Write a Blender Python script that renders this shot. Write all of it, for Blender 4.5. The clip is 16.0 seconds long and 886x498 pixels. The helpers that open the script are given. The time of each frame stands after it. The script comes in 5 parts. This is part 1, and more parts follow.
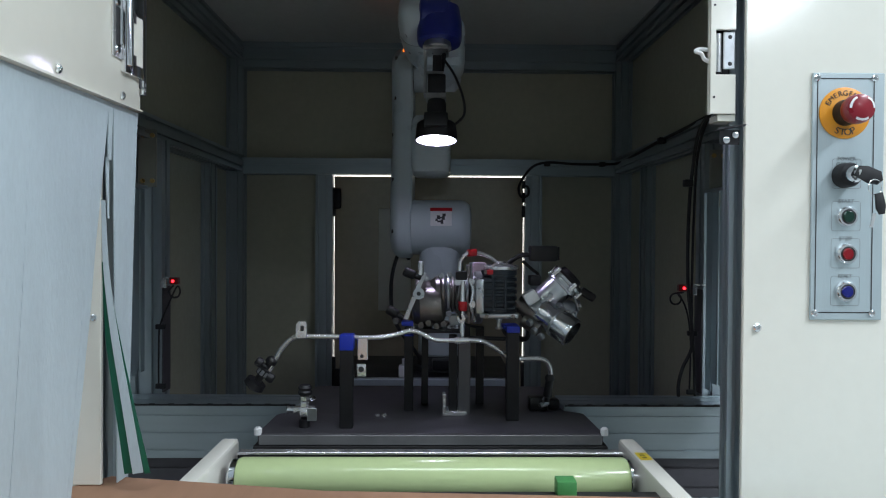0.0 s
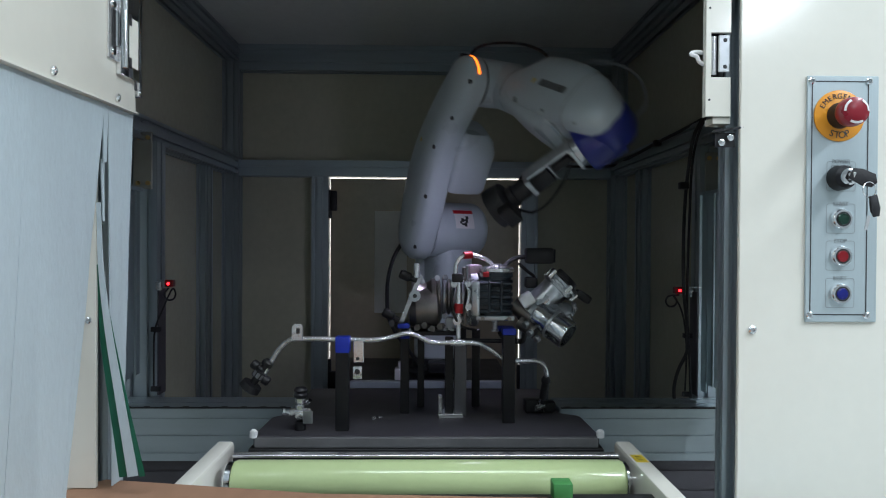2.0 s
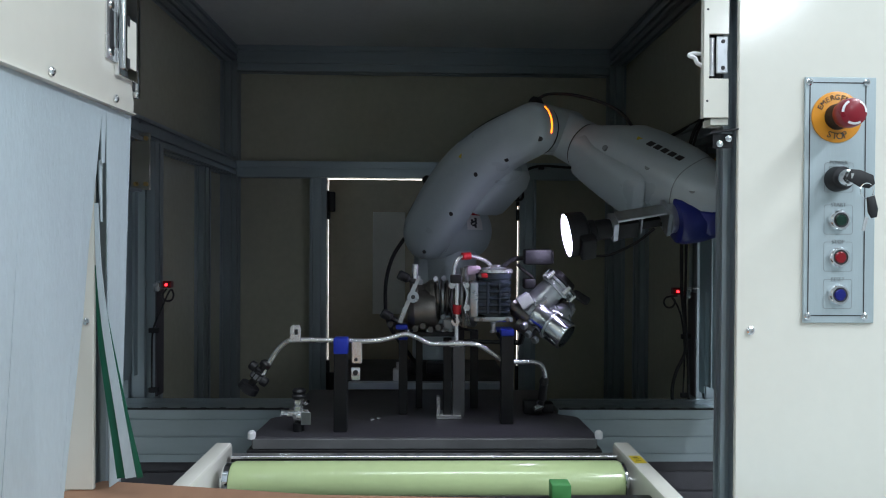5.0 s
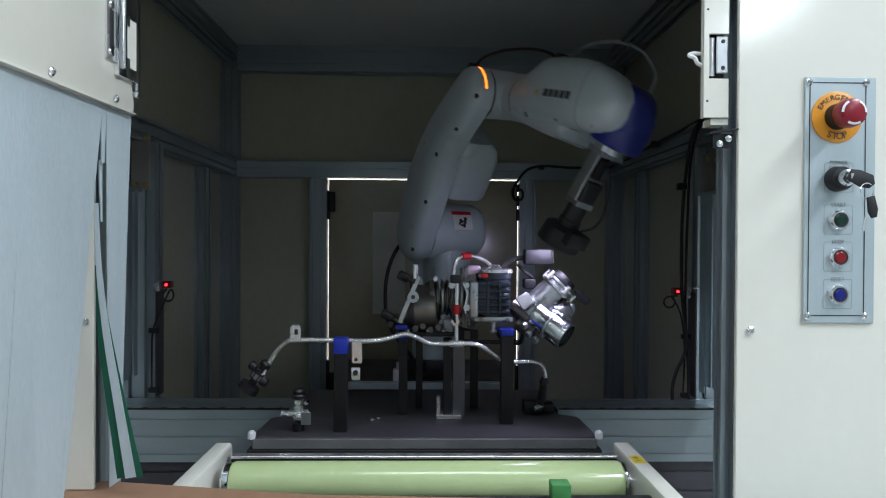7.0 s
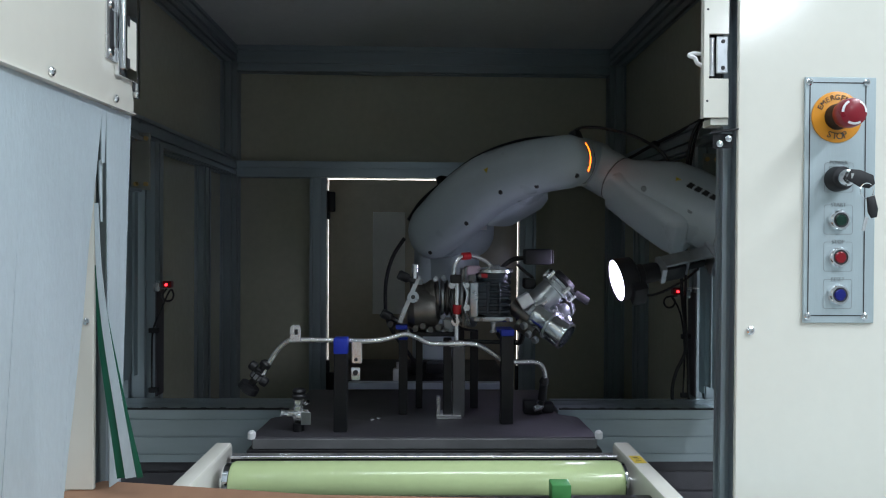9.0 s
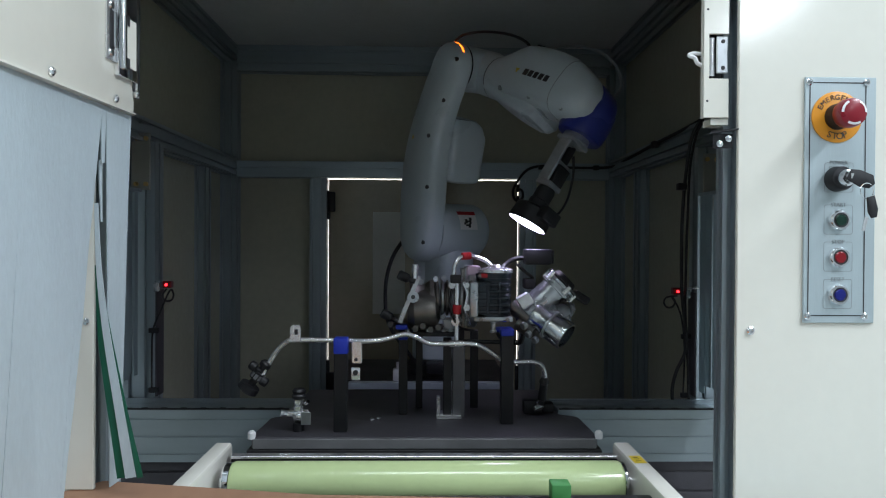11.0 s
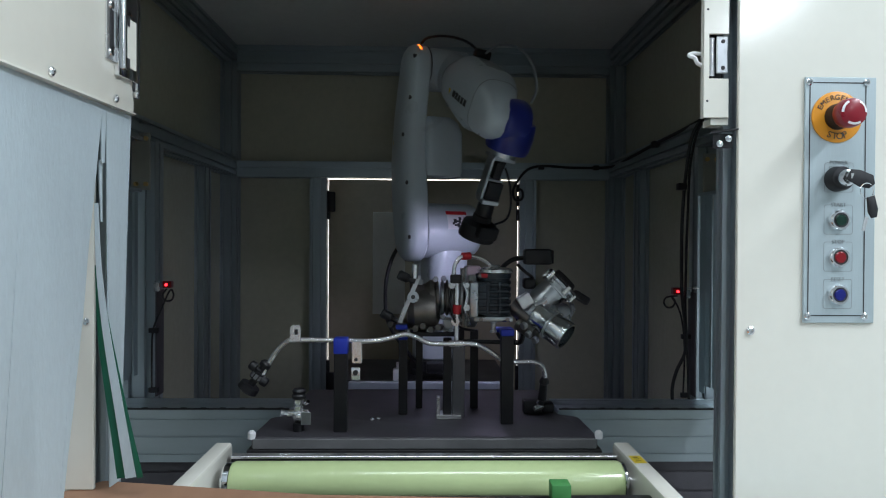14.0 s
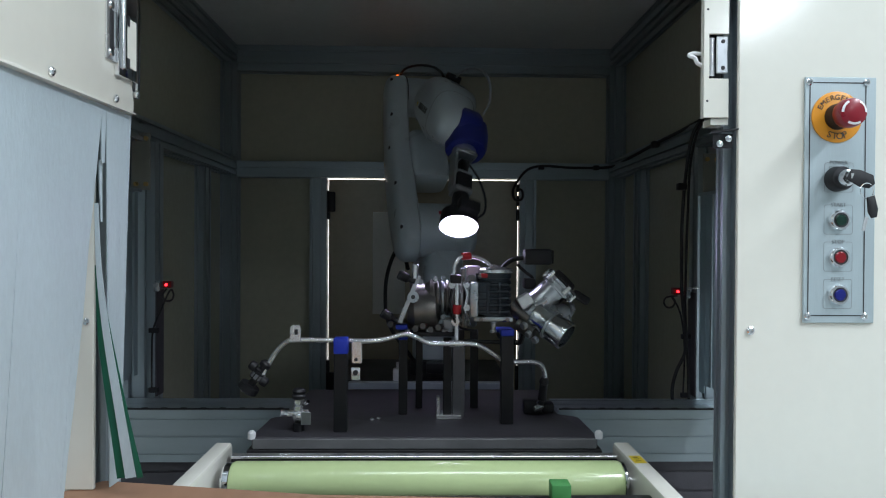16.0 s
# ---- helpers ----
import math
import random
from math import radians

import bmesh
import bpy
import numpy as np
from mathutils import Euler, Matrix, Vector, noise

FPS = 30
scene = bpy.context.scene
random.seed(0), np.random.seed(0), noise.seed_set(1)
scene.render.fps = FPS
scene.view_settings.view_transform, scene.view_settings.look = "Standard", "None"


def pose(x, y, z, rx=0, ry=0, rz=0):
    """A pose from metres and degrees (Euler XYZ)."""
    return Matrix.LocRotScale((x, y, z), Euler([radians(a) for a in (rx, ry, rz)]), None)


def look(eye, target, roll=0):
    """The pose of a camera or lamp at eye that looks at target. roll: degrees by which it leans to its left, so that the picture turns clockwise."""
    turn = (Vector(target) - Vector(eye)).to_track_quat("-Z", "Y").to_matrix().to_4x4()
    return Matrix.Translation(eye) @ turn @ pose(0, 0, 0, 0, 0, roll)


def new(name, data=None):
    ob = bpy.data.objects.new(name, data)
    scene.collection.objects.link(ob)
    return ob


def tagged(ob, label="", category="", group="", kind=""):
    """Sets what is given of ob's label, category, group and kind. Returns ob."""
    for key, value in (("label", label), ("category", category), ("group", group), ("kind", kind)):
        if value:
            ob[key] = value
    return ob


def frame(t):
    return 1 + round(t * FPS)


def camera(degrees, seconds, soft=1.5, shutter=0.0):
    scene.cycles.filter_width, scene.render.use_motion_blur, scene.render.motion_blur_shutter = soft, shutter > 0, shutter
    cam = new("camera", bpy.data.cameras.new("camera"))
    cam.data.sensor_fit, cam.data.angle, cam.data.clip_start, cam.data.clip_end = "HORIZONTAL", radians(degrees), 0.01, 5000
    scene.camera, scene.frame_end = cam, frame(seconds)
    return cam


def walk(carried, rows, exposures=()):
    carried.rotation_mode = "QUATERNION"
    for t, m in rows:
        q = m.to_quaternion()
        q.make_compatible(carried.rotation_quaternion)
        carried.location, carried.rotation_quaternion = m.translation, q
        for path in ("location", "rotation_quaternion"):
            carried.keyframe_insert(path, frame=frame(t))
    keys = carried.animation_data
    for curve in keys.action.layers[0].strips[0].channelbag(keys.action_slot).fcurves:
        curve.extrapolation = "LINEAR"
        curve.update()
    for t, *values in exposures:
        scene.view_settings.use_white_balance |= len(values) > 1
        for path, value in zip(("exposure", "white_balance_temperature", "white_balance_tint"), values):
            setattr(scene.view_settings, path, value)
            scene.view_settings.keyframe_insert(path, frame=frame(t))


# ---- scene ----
# ---- camera ----
cam = camera(65.03, 16.0, soft=1.1, shutter=0.5)
EYE = Vector((0.0, 0.0, 1.15))


def aim(right, up):
    """The camera at its tripod, turned right and up by these degrees from the way into the cell."""
    a, b = radians(right), radians(up)
    way = Vector((math.sin(a) * math.cos(b), math.cos(a) * math.cos(b), math.sin(b)))
    return look(EYE, EYE + way, 0.35)


walk(cam, [(0.0, aim(0.885, -0.79)), (0.5, aim(0.935, -0.765)), (1.0, aim(1.03, -0.73)), (1.5, aim(1.13, -0.64)), (2.0, aim(1.21, -0.595)),
           (2.5, aim(1.30, -0.545)), (3.0, aim(1.345, -0.515)), (3.3, aim(1.35, -0.512)), (4.5, aim(1.35, -0.512)), (16.0, aim(1.35, -0.512))])

# ---- light ----
scene.view_settings.exposure = -0.2
world = bpy.data.worlds.new("world")
scene.world = world
world.use_nodes = True
world.node_tree.nodes["Background"].inputs[0].default_value = (0.75, 0.9, 1.0, 1)
world.node_tree.nodes["Background"].inputs[1].default_value = 0.02


def hall_light(x, y, z, sx, sy, watts):
    data = bpy.data.lights.new("hall_light", "AREA")
    data.shape, data.size, data.size_y, data.energy, data.color = "RECTANGLE", sx, sy, watts, (0.87, 0.965, 1.075)
    ob = new("hall_light", data)
    ob.matrix_world = pose(x, y, z)
    return ob


hall_light(1.9, -0.15, 2.72, 0.3, 1.6, 84)
hall_light(0.2, 0.05, 2.72, 1.4, 0.25, 20)
hall_light(2.22, -3.0, 2.72, 0.2, 0.9, 37)
# no lamp known here: added to lighten the door strut and east wall
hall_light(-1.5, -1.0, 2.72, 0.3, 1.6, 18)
hall_light(1.5, 3.2, 2.72, 0.3, 1.6, 42)
hall_light(-1.5, 3.2, 2.72, 0.3, 1.6, 42)


# ---- materials ----
def mat(name, base, rough=0.5, metal=0.0, vary=0.12, scale=8.0, bump=0.0, bscale=200.0, coat=0.0, stretch=(1, 1, 1), emit=0.0, fine=60.0):
    """A surface with two scales of colour variation, uneven gloss and fine relief."""
    m = bpy.data.materials.new(name)
    m.use_nodes = True
    nt = m.node_tree
    b = nt.nodes["Principled BSDF"]
    b.inputs["Metallic"].default_value, b.inputs["Coat Weight"].default_value = metal, coat
    if emit:
        b.inputs["Base Color"].default_value = (*base, 1)
        b.inputs["Emission Color"].default_value, b.inputs["Emission Strength"].default_value = (*base, 1), emit
        return m
    co = nt.nodes.new("ShaderNodeTexCoord")
    mp = nt.nodes.new("ShaderNodeMapping")
    mp.inputs["Scale"].default_value = stretch
    nt.links.new(co.outputs["Object"], mp.inputs["Vector"])
    tex = []
    for s, d in ((scale, 4), (fine, 6)):
        n = nt.nodes.new("ShaderNodeTexNoise")
        n.inputs["Scale"].default_value, n.inputs["Detail"].default_value = s, d
        nt.links.new(mp.outputs[0], n.inputs["Vector"])
        tex.append(n)
    mix = nt.nodes.new("ShaderNodeMath")
    mix.operation = "MULTIPLY_ADD"
    nt.links.new(tex[1].outputs["Fac"], mix.inputs[0])
    mix.inputs[1].default_value = 0.5
    nt.links.new(tex[0].outputs["Fac"], mix.inputs[2])
    ramp = nt.nodes.new("ShaderNodeValToRGB")
    e = ramp.color_ramp.elements
    e[0].position, e[1].position = 0.45, 1.05
    e[0].color = (*[c * (1 - vary) for c in base], 1)
    e[1].color = (*[min(1, c * (1 + vary)) for c in base], 1)
    nt.links.new(mix.outputs[0], ramp.inputs[0])
    nt.links.new(ramp.outputs[0], b.inputs["Base Color"])
    rr = nt.nodes.new("ShaderNodeMapRange")
    rr.inputs[3].default_value, rr.inputs[4].default_value = max(0.02, rough - 0.1), min(1, rough + 0.1)
    nt.links.new(tex[0].outputs["Fac"], rr.inputs[0])
    nt.links.new(rr.outputs[0], b.inputs["Roughness"])
    if bump:
        n = nt.nodes.new("ShaderNodeTexNoise")
        n.inputs["Scale"].default_value = bscale
        nt.links.new(mp.outputs[0], n.inputs["Vector"])
        bp = nt.nodes.new("ShaderNodeBump")
        bp.inputs["Strength"].default_value, bp.inputs["Distance"].default_value = bump, 0.002
        nt.links.new(n.outputs["Fac"], bp.inputs["Height"])
        nt.links.new(bp.outputs[0], b.inputs["Normal"])
    return m


CREAM = mat("cream_paint", (0.77, 0.755, 0.67), 0.13, 0, 0.03, 3, 0.03, 120)
BEIGE = mat("beige_panel", (0.485, 0.485, 0.375), 0.16, 0, 0.1, 2.5, 0.05, 60)
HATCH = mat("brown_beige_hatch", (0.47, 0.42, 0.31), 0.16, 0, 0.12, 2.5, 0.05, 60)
DULL = mat("dull_casting", (0.3, 0.31, 0.325), 0.42, 0.8, 0.2, 40, 0.1, 350)
CAN = mat("blue_black_can", (0.022, 0.032, 0.042), 0.3, 0.1, 0.2, 30, 0.08, 300)
CEILING = mat("ceiling_sheet", (0.62, 0.65, 0.64), 0.5, 0, 0.08, 3)
ALU = mat("anodised_aluminium", (0.34, 0.395, 0.425), 0.4, 0.66, 0.08, 6, 0.05, 300, stretch=(1, 1, 0.15))
ALU_X = mat("anodised_aluminium_level", (0.38, 0.445, 0.48), 0.36, 0.75, 0.1, 6, 0.05, 300, stretch=(0.15, 1, 1))
STEEL = mat("bright_steel", (0.82, 0.82, 0.82), 0.24, 0.85, 0.05, 12)
CHROME = mat("chrome", (0.85, 0.86, 0.88), 0.1, 1.0, 0.04, 20)
CAST = mat("cast_aluminium", (0.5, 0.52, 0.54), 0.3, 0.92, 0.2, 40, 0.05, 350)
TURNED = mat("turned_aluminium", (0.7, 0.72, 0.74), 0.2, 1.0, 0.08, 25, 0.02, 300)
IRON = mat("cast_iron", (0.21, 0.192, 0.178), 0.32, 0.85, 0.3, 25, 0.15, 250)
BLACK = mat("black_anodised", (0.01, 0.01, 0.012), 0.4, 0.2, 0.2, 15, 0.1, 300)
PLASTIC = mat("black_plastic", (0.008, 0.008, 0.01), 0.52, 0, 0.2, 20, 0.1, 400)
RUBBER = mat("black_rubber", (0.012, 0.012, 0.013), 0.62, 0, 0.2, 20)
ROBOT = mat("robot_paint", (0.52, 0.59, 0.62), 0.3, 0, 0.04, 6, 0.08, 500, coat=0.15)
ROBOT_BLUE = mat("robot_blue", (0.012, 0.02, 0.19), 0.34, 0, 0.12, 10, coat=0.2)
PLATEN = mat("black_platen", (0.07, 0.066, 0.076), 0.46, 0.3, 0.18, 9, 0.15, 350)
PLATEN_EDGE = mat("platen_edge", (0.24, 0.24, 0.245), 0.4, 0.4, 0.12, 20, 0.1, 300)
GREEN_ROLL = mat("green_roller", (0.54, 0.65, 0.33), 0.2, 0, 0.06, 4, 0.04, 80, coat=0.3)
GREEN = mat("green_plastic", (0.07, 0.27, 0.08), 0.5, 0, 0.12, 40)
GREEN_TAPE = mat("green_tape", (0.005, 0.1, 0.055), 0.35, 0, 0.15, 20)
CARD = mat("cardboard", (0.36, 0.2, 0.12), 0.75, 0, 0.12, 14, 0.2, 150, stretch=(1, 0.2, 1))
VINYL = mat("grey_vinyl", (0.455, 0.53, 0.56), 0.45, 0, 0.1, 6, 0.25, 420, stretch=(1, 1, 0.3), fine=260)
STRIP = mat("strip_vinyl", (0.3, 0.36, 0.38), 0.35, 0, 0.2, 30, 0.05, 200, stretch=(1, 1, 0.05))
for sheet_mat, tint, share in ((STRIP, (0.34, 0.42, 0.44, 1), 0.45), (VINYL, (0.5, 0.55, 0.56, 1), 0.06)):
    nt = sheet_mat.node_tree
    through_light = nt.nodes.new("ShaderNodeBsdfTranslucent")
    through_light.inputs[0].default_value = tint
    blend = nt.nodes.new("ShaderNodeMixShader")
    blend.inputs[0].default_value = share
    nt.links.new(nt.nodes["Principled BSDF"].outputs[0], blend.inputs[1])
    nt.links.new(through_light.outputs[0], blend.inputs[2])
    nt.links.new(blend.outputs[0], nt.nodes["Material Output"].inputs[0])
RED = mat("red_plastic", (0.24, 0.003, 0.014), 0.3, 0, 0.1, 30, coat=0.2)
RED_TAPE = mat("red_tape", (0.5, 0.012, 0.02), 0.4, 0, 0.1, 30)
YELLOW = mat("amber_plate", (0.75, 0.3, 0.02), 0.4, 0, 0.06, 20)
STICKER_YELLOW = mat("yellow_sticker", (0.7, 0.52, 0.04), 0.45, 0, 0.06, 40)
BLUE = mat("blue_plastic", (0.012, 0.035, 0.42), 0.42, 0, 0.1, 30)
LENS_GREEN = mat("green_lens", (0.004, 0.032, 0.02), 0.25, 0, 0.1, 60)
LENS_RED = mat("red_lens", (0.24, 0.006, 0.012), 0.25, 0, 0.1, 60)
LENS_BLUE = mat("blue_lens", (0.007, 0.012, 0.17), 0.25, 0, 0.1, 60)
FACE = mat("brushed_faceplate", (0.48, 0.56, 0.58), 0.38, 0.45, 0.05, 10, 0.08, 500, stretch=(1, 1, 0.1))
WHITE = mat("white_print", (0.8, 0.8, 0.8), 0.5, 0, 0.03, 40)
INK = mat("dark_print", (0.03, 0.03, 0.032), 0.5, 0, 0.1, 60)
GREY_INK = mat("grey_print", (0.25, 0.28, 0.29), 0.5, 0, 0.1, 60)
HALL = mat("hall_wall", (0.62, 0.64, 0.64), 0.7, 0, 0.1, 1.5)
FLOOR = mat("hall_floor", (0.42, 0.45, 0.44), 0.4, 0, 0.15, 2)
BRASS = mat("brass", (0.6, 0.42, 0.18), 0.3, 1.0, 0.1, 30)
RING_GLOW = mat("ring_glow", (0.71, 0.67, 1.0), emit=44.0)
LED_RED = mat("red_glow", (1.0, 0.02, 0.03), emit=7.0)
LED_AMBER = mat("amber_glow", (1.0, 0.16, 0.01), emit=5.0)
DAYLIGHT = mat("daylight", (1.0, 0.93, 0.9), emit=2.6)


# ---- mesh helpers ----
def add(bm, part_bm, m=None):
    if m is not None:
        part_bm.transform(m)
    me = bpy.data.meshes.new("tmp")
    part_bm.to_mesh(me)
    bm.from_mesh(me)
    bpy.data.meshes.remove(me)
    part_bm.free()
    return bm


def box(x0, x1, y0, y1, z0, z1, bevel=0.0, seg=2, bm=None):
    b = bmesh.new()
    bmesh.ops.create_cube(b, size=1)
    bmesh.ops.transform(b, matrix=Matrix.LocRotScale(((x0 + x1) / 2, (y0 + y1) / 2, (z0 + z1) / 2), None, (abs(x1 - x0), abs(y1 - y0), abs(z1 - z0))), verts=b.verts)
    if bevel:
        bmesh.ops.bevel(b, geom=b.edges[:], offset=bevel, segments=seg, profile=0.5, affect="EDGES")
    return b if bm is None else add(bm, b)


def frame_of(way):
    return Vector(way).to_track_quat("Z", "Y").to_matrix().to_4x4()


def lathe(profile, p0=(0, 0, 0), way=(0, 0, 1), seg=32, bm=None):
    """A turned solid: (along, radius) pairs from p0 along way."""
    b = bmesh.new()
    rings = []
    for a, r in profile:
        rings.append([b.verts.new((r * math.cos(2 * math.pi * i / seg), r * math.sin(2 * math.pi * i / seg), a)) for i in range(seg)] if r > 1e-6 else [b.verts.new((0, 0, a))])
    for q, w in zip(rings, rings[1:]):
        for i in range(seg):
            j = (i + 1) % seg
            if len(q) == 1 and len(w) == 1:
                continue
            if len(q) == 1:
                b.faces.new((q[0], w[j], w[i]))
            elif len(w) == 1:
                b.faces.new((q[i], q[j], w[0]))
            else:
                b.faces.new((q[i], q[j], w[j], w[i]))
    for ring in (rings[0], rings[-1]):
        if len(ring) > 2:
            b.faces.new(ring)
    bmesh.ops.recalc_face_normals(b, faces=b.faces)
    b.transform(Matrix.Translation(p0) @ frame_of(way))
    return b if bm is None else add(bm, b)


def cyl(p0, p1, r, seg=24, chamfer=0.0, bm=None):
    d = Vector(p1) - Vector(p0)
    n, c = d.length, chamfer
    prof = [(0, r - c), (c, r), (n - c, r), (n, r - c)] if c else [(0, r), (n, r)]
    return lathe(prof, p0, d, seg, bm)


def smooth_path(pts, steps=6):
    """A Catmull-Rom line through the points."""
    p = [Vector(q) for q in pts]
    p = [2 * p[0] - p[1]] + p + [2 * p[-1] - p[-2]]
    out = []
    for i in range(1, len(p) - 2):
        for k in range(steps):
            t = k / steps
            out.append(0.5 * (2 * p[i] + (p[i + 1] - p[i - 1]) * t + (2 * p[i - 1] - 5 * p[i] + 4 * p[i + 1] - p[i + 2]) * t * t + (3 * p[i] - p[i - 1] - 3 * p[i + 1] + p[i + 2]) * t ** 3))
    return out + [p[-2]]


def tube(pts, r, seg=10, steps=6, bm=None):
    b = bmesh.new()
    line = smooth_path(pts, steps)
    up, rings = None, []
    for i, c in enumerate(line):
        d = (line[min(i + 1, len(line) - 1)] - line[max(i - 1, 0)]).normalized()
        if up is None:
            up = d.orthogonal().normalized()
        up = (up - d * up.dot(d)).normalized()
        s = d.cross(up)
        rings.append([b.verts.new(c + r * (math.cos(2 * math.pi * k / seg) * up + math.sin(2 * math.pi * k / seg) * s)) for k in range(seg)])
    for q, w in zip(rings, rings[1:]):
        for k in range(seg):
            b.faces.new((q[k], q[(k + 1) % seg], w[(k + 1) % seg], w[k]))
    b.faces.new(rings[0]), b.faces.new(rings[-1])
    bmesh.ops.recalc_face_normals(b, faces=b.faces)
    return b if bm is None else add(bm, b)


def extrude(outline, m, length, bevel=0.0, seg=3, bm=None):
    """A flat outline in m's x, y drawn out along m's z."""
    b = bmesh.new()
    lo = [b.verts.new((x, y, 0)) for x, y in outline]
    hi = [b.verts.new((x, y, length)) for x, y in outline]
    ends = [b.faces.new(lo), b.faces.new(hi)]
    n = len(lo)
    for i in range(n):
        b.faces.new((lo[i], lo[(i + 1) % n], hi[(i + 1) % n], hi[i]))
    bmesh.ops.recalc_face_normals(b, faces=b.faces)
    if bevel:
        edges = list({e for f in ends for e in f.edges})
        bmesh.ops.bevel(b, geom=edges, offset=bevel, segments=seg, profile=0.5, affect="EDGES", clamp_overlap=True)
    b.transform(m)
    return b if bm is None else add(bm, b)


def axes(o, x, y):
    """A pose at o whose x and y point these ways."""
    x, y = Vector(x).normalized(), Vector(y).normalized()
    z = x.cross(y)
    return Matrix(((x[0], y[0], z[0], o[0]), (x[1], y[1], z[1], o[1]), (x[2], y[2], z[2], o[2]), (0, 0, 0, 1)))


def slot_outline(w, h, module=0.03, gap=0.008, deep=0.009):
    """The section of a slotted aluminium extrusion, w by h, centred."""
    pts = []
    for a, b, dx, dy in ((w, h, 1, 0), (h, w, 0, 1), (w, h, -1, 0), (h, w, 0, -1)):
        n = max(1, round(a / module))
        side = []
        for i in range(n):
            c = -a / 2 + (i + 0.5) * a / n
            side += [(c - gap / 2, 0), (c - gap / 2, deep), (c + gap / 2, deep), (c + gap / 2, 0)]
        side = [(-a / 2, 0)] + side
        for s, d in side:
            if dx == 1:
                pts.append((s, -b / 2 + d))
            elif dy == 1:
                pts.append((b / 2 - d, s))
            elif dx == -1:
                pts.append((-s, b / 2 - d))
            else:
                pts.append((-b / 2 + d, -s))
    return pts


def link_mesh(name, bm, material, smooth=0.6):
    me = bpy.data.meshes.new(name)
    if smooth:
        for f in bm.faces:
            f.smooth = True
        for e in bm.edges:
            if len(e.link_faces) == 2 and e.calc_face_angle(3.0) > smooth:
                e.smooth = False
    bm.to_mesh(me)
    bm.free()
    me.materials.append(material)
    return new(name, me)


def root_place(ob):
    p = Vector((0, 0, 0))
    while ob is not None:
        p += ob.location
        ob = ob.parent
    return p


def thing(name, place, label, category, group="", kind=""):
    ob = new(name)
    ob.empty_display_size = 0.05
    ob.location = place
    return tagged(ob, label, category, group, kind)


def part(name, bm, material, parent, label="", local=False):
    """One mesh under a thing or a part; local: bm is in the parent's own space."""
    if not local:
        bm.transform(Matrix.Translation(-root_place(parent)))
    ob = link_mesh(name, bm, material)
    ob.parent = parent
    return tagged(ob, label)


def solo(name, bm, material, label, category, group="", kind=""):
    """A thing or a piece of the setting that is one mesh."""
    return tagged(link_mesh(name, bm, material), label, category, group, kind)


def words(text, size, m, material, parent, name="lettering", label=""):
    cu = bpy.data.curves.new("text", "FONT")
    cu.body, cu.size, cu.align_x, cu.align_y, cu.extrude = text, size, "CENTER", "CENTER", 0.0002
    tmp = new("text", cu)
    me = bpy.data.meshes.new_from_object(tmp.evaluated_get(bpy.context.evaluated_depsgraph_get()))
    bpy.data.objects.remove(tmp)
    b = bmesh.new()
    b.from_mesh(me)
    bpy.data.meshes.remove(me)
    b.transform(m)
    return b if parent is None else part(name, b, material, parent, label)


def facing(x, y, z, turn=0):
    """Upright on a surface that faces the hall (towards -y)."""
    return Matrix.Translation((x, y, z)) @ pose(0, 0, 0, 90, 0, 0) @ pose(0, 0, 0, 0, 0, turn)

# ---- the hall round the cell ----
solo("floor", box(-4, 4, -5, 5, -0.1, 0.0), FLOOR, "grey painted concrete hall floor", "floor", kind="structure")
solo("ceiling", box(-4, 4, -5, 5, 2.8, 2.9), HALL, "plain grey hall ceiling", "ceiling", kind="structure")
for nm, b in (("wall_north", (-4, 4, 4.9, 5.0)), ("wall_south", (-4, 4, -5.0, -4.9)), ("wall_east", (3.9, 4, -4.9, 4.9)), ("wall_west", (-4, -3.9, -4.9, 4.9))):
    solo(nm, box(*b, 0, 2.8), HALL, "plain grey hall wall", "wall", kind="structure")

# ---- the cell: panels ----
CX = -0.008            # middle of the cell
IN = 0.56              # half its inner width
TOP = 1.69
BACK = 1.98


def cell_panel(name, b, material, label):
    return solo(name, box(*b, bevel=0.001, seg=1), material, label, "panel", kind="structure")


cell_panel("cell_ceiling", (CX - IN - 0.02, CX + IN + 0.02, 0.83, BACK + 0.02, TOP, TOP + 0.02), CEILING, "dim grey sheet metal roof of the cell")
cell_panel("cell_floor", (CX - IN, CX + IN, 0.81, BACK, 0.64, 0.66), CEILING, "dark sheet metal cell floor")
for sgn, nm in ((-1, "cell_wall_west"), (1, "cell_wall_east")):
    x0 = CX + sgn * IN
    w = thing(nm, (x0, 1.4, 0.66), "dark beige panelled side wall of the cell", "wall", kind="structure")
    for y0, y1, z0, z1 in ((1.3, 1.93, 0.66, 1.352), (0.88, 1.2995, 1.25, 1.352), (0.88, 1.93, 1.362, TOP)):
        part("panel", box(x0, x0 + sgn * 0.015, y0, y1, z0, z1, 0.001, 1), BEIGE, w)
# back wall with the hatch opening
w = thing("cell_wall_north", (CX, BACK, 0.66), "dark beige panelled back wall with a hatch opening", "wall", kind="structure")
DX0, DX1, DZ0, DZ1 = -0.2765, 0.2575, 0.70, 1.3285
for x0, x1, z0, z1 in ((CX - IN, -0.315, 0.66, 1.36), (0.297, CX + IN, 0.66, 1.36), (CX - IN, CX + IN, 1.36, TOP), (-0.315, 0.297, 0.64, DZ0)):
    part("panel", box(x0, x1, BACK - 0.012, BACK, z0, z1, 0.001, 1), BEIGE, w)
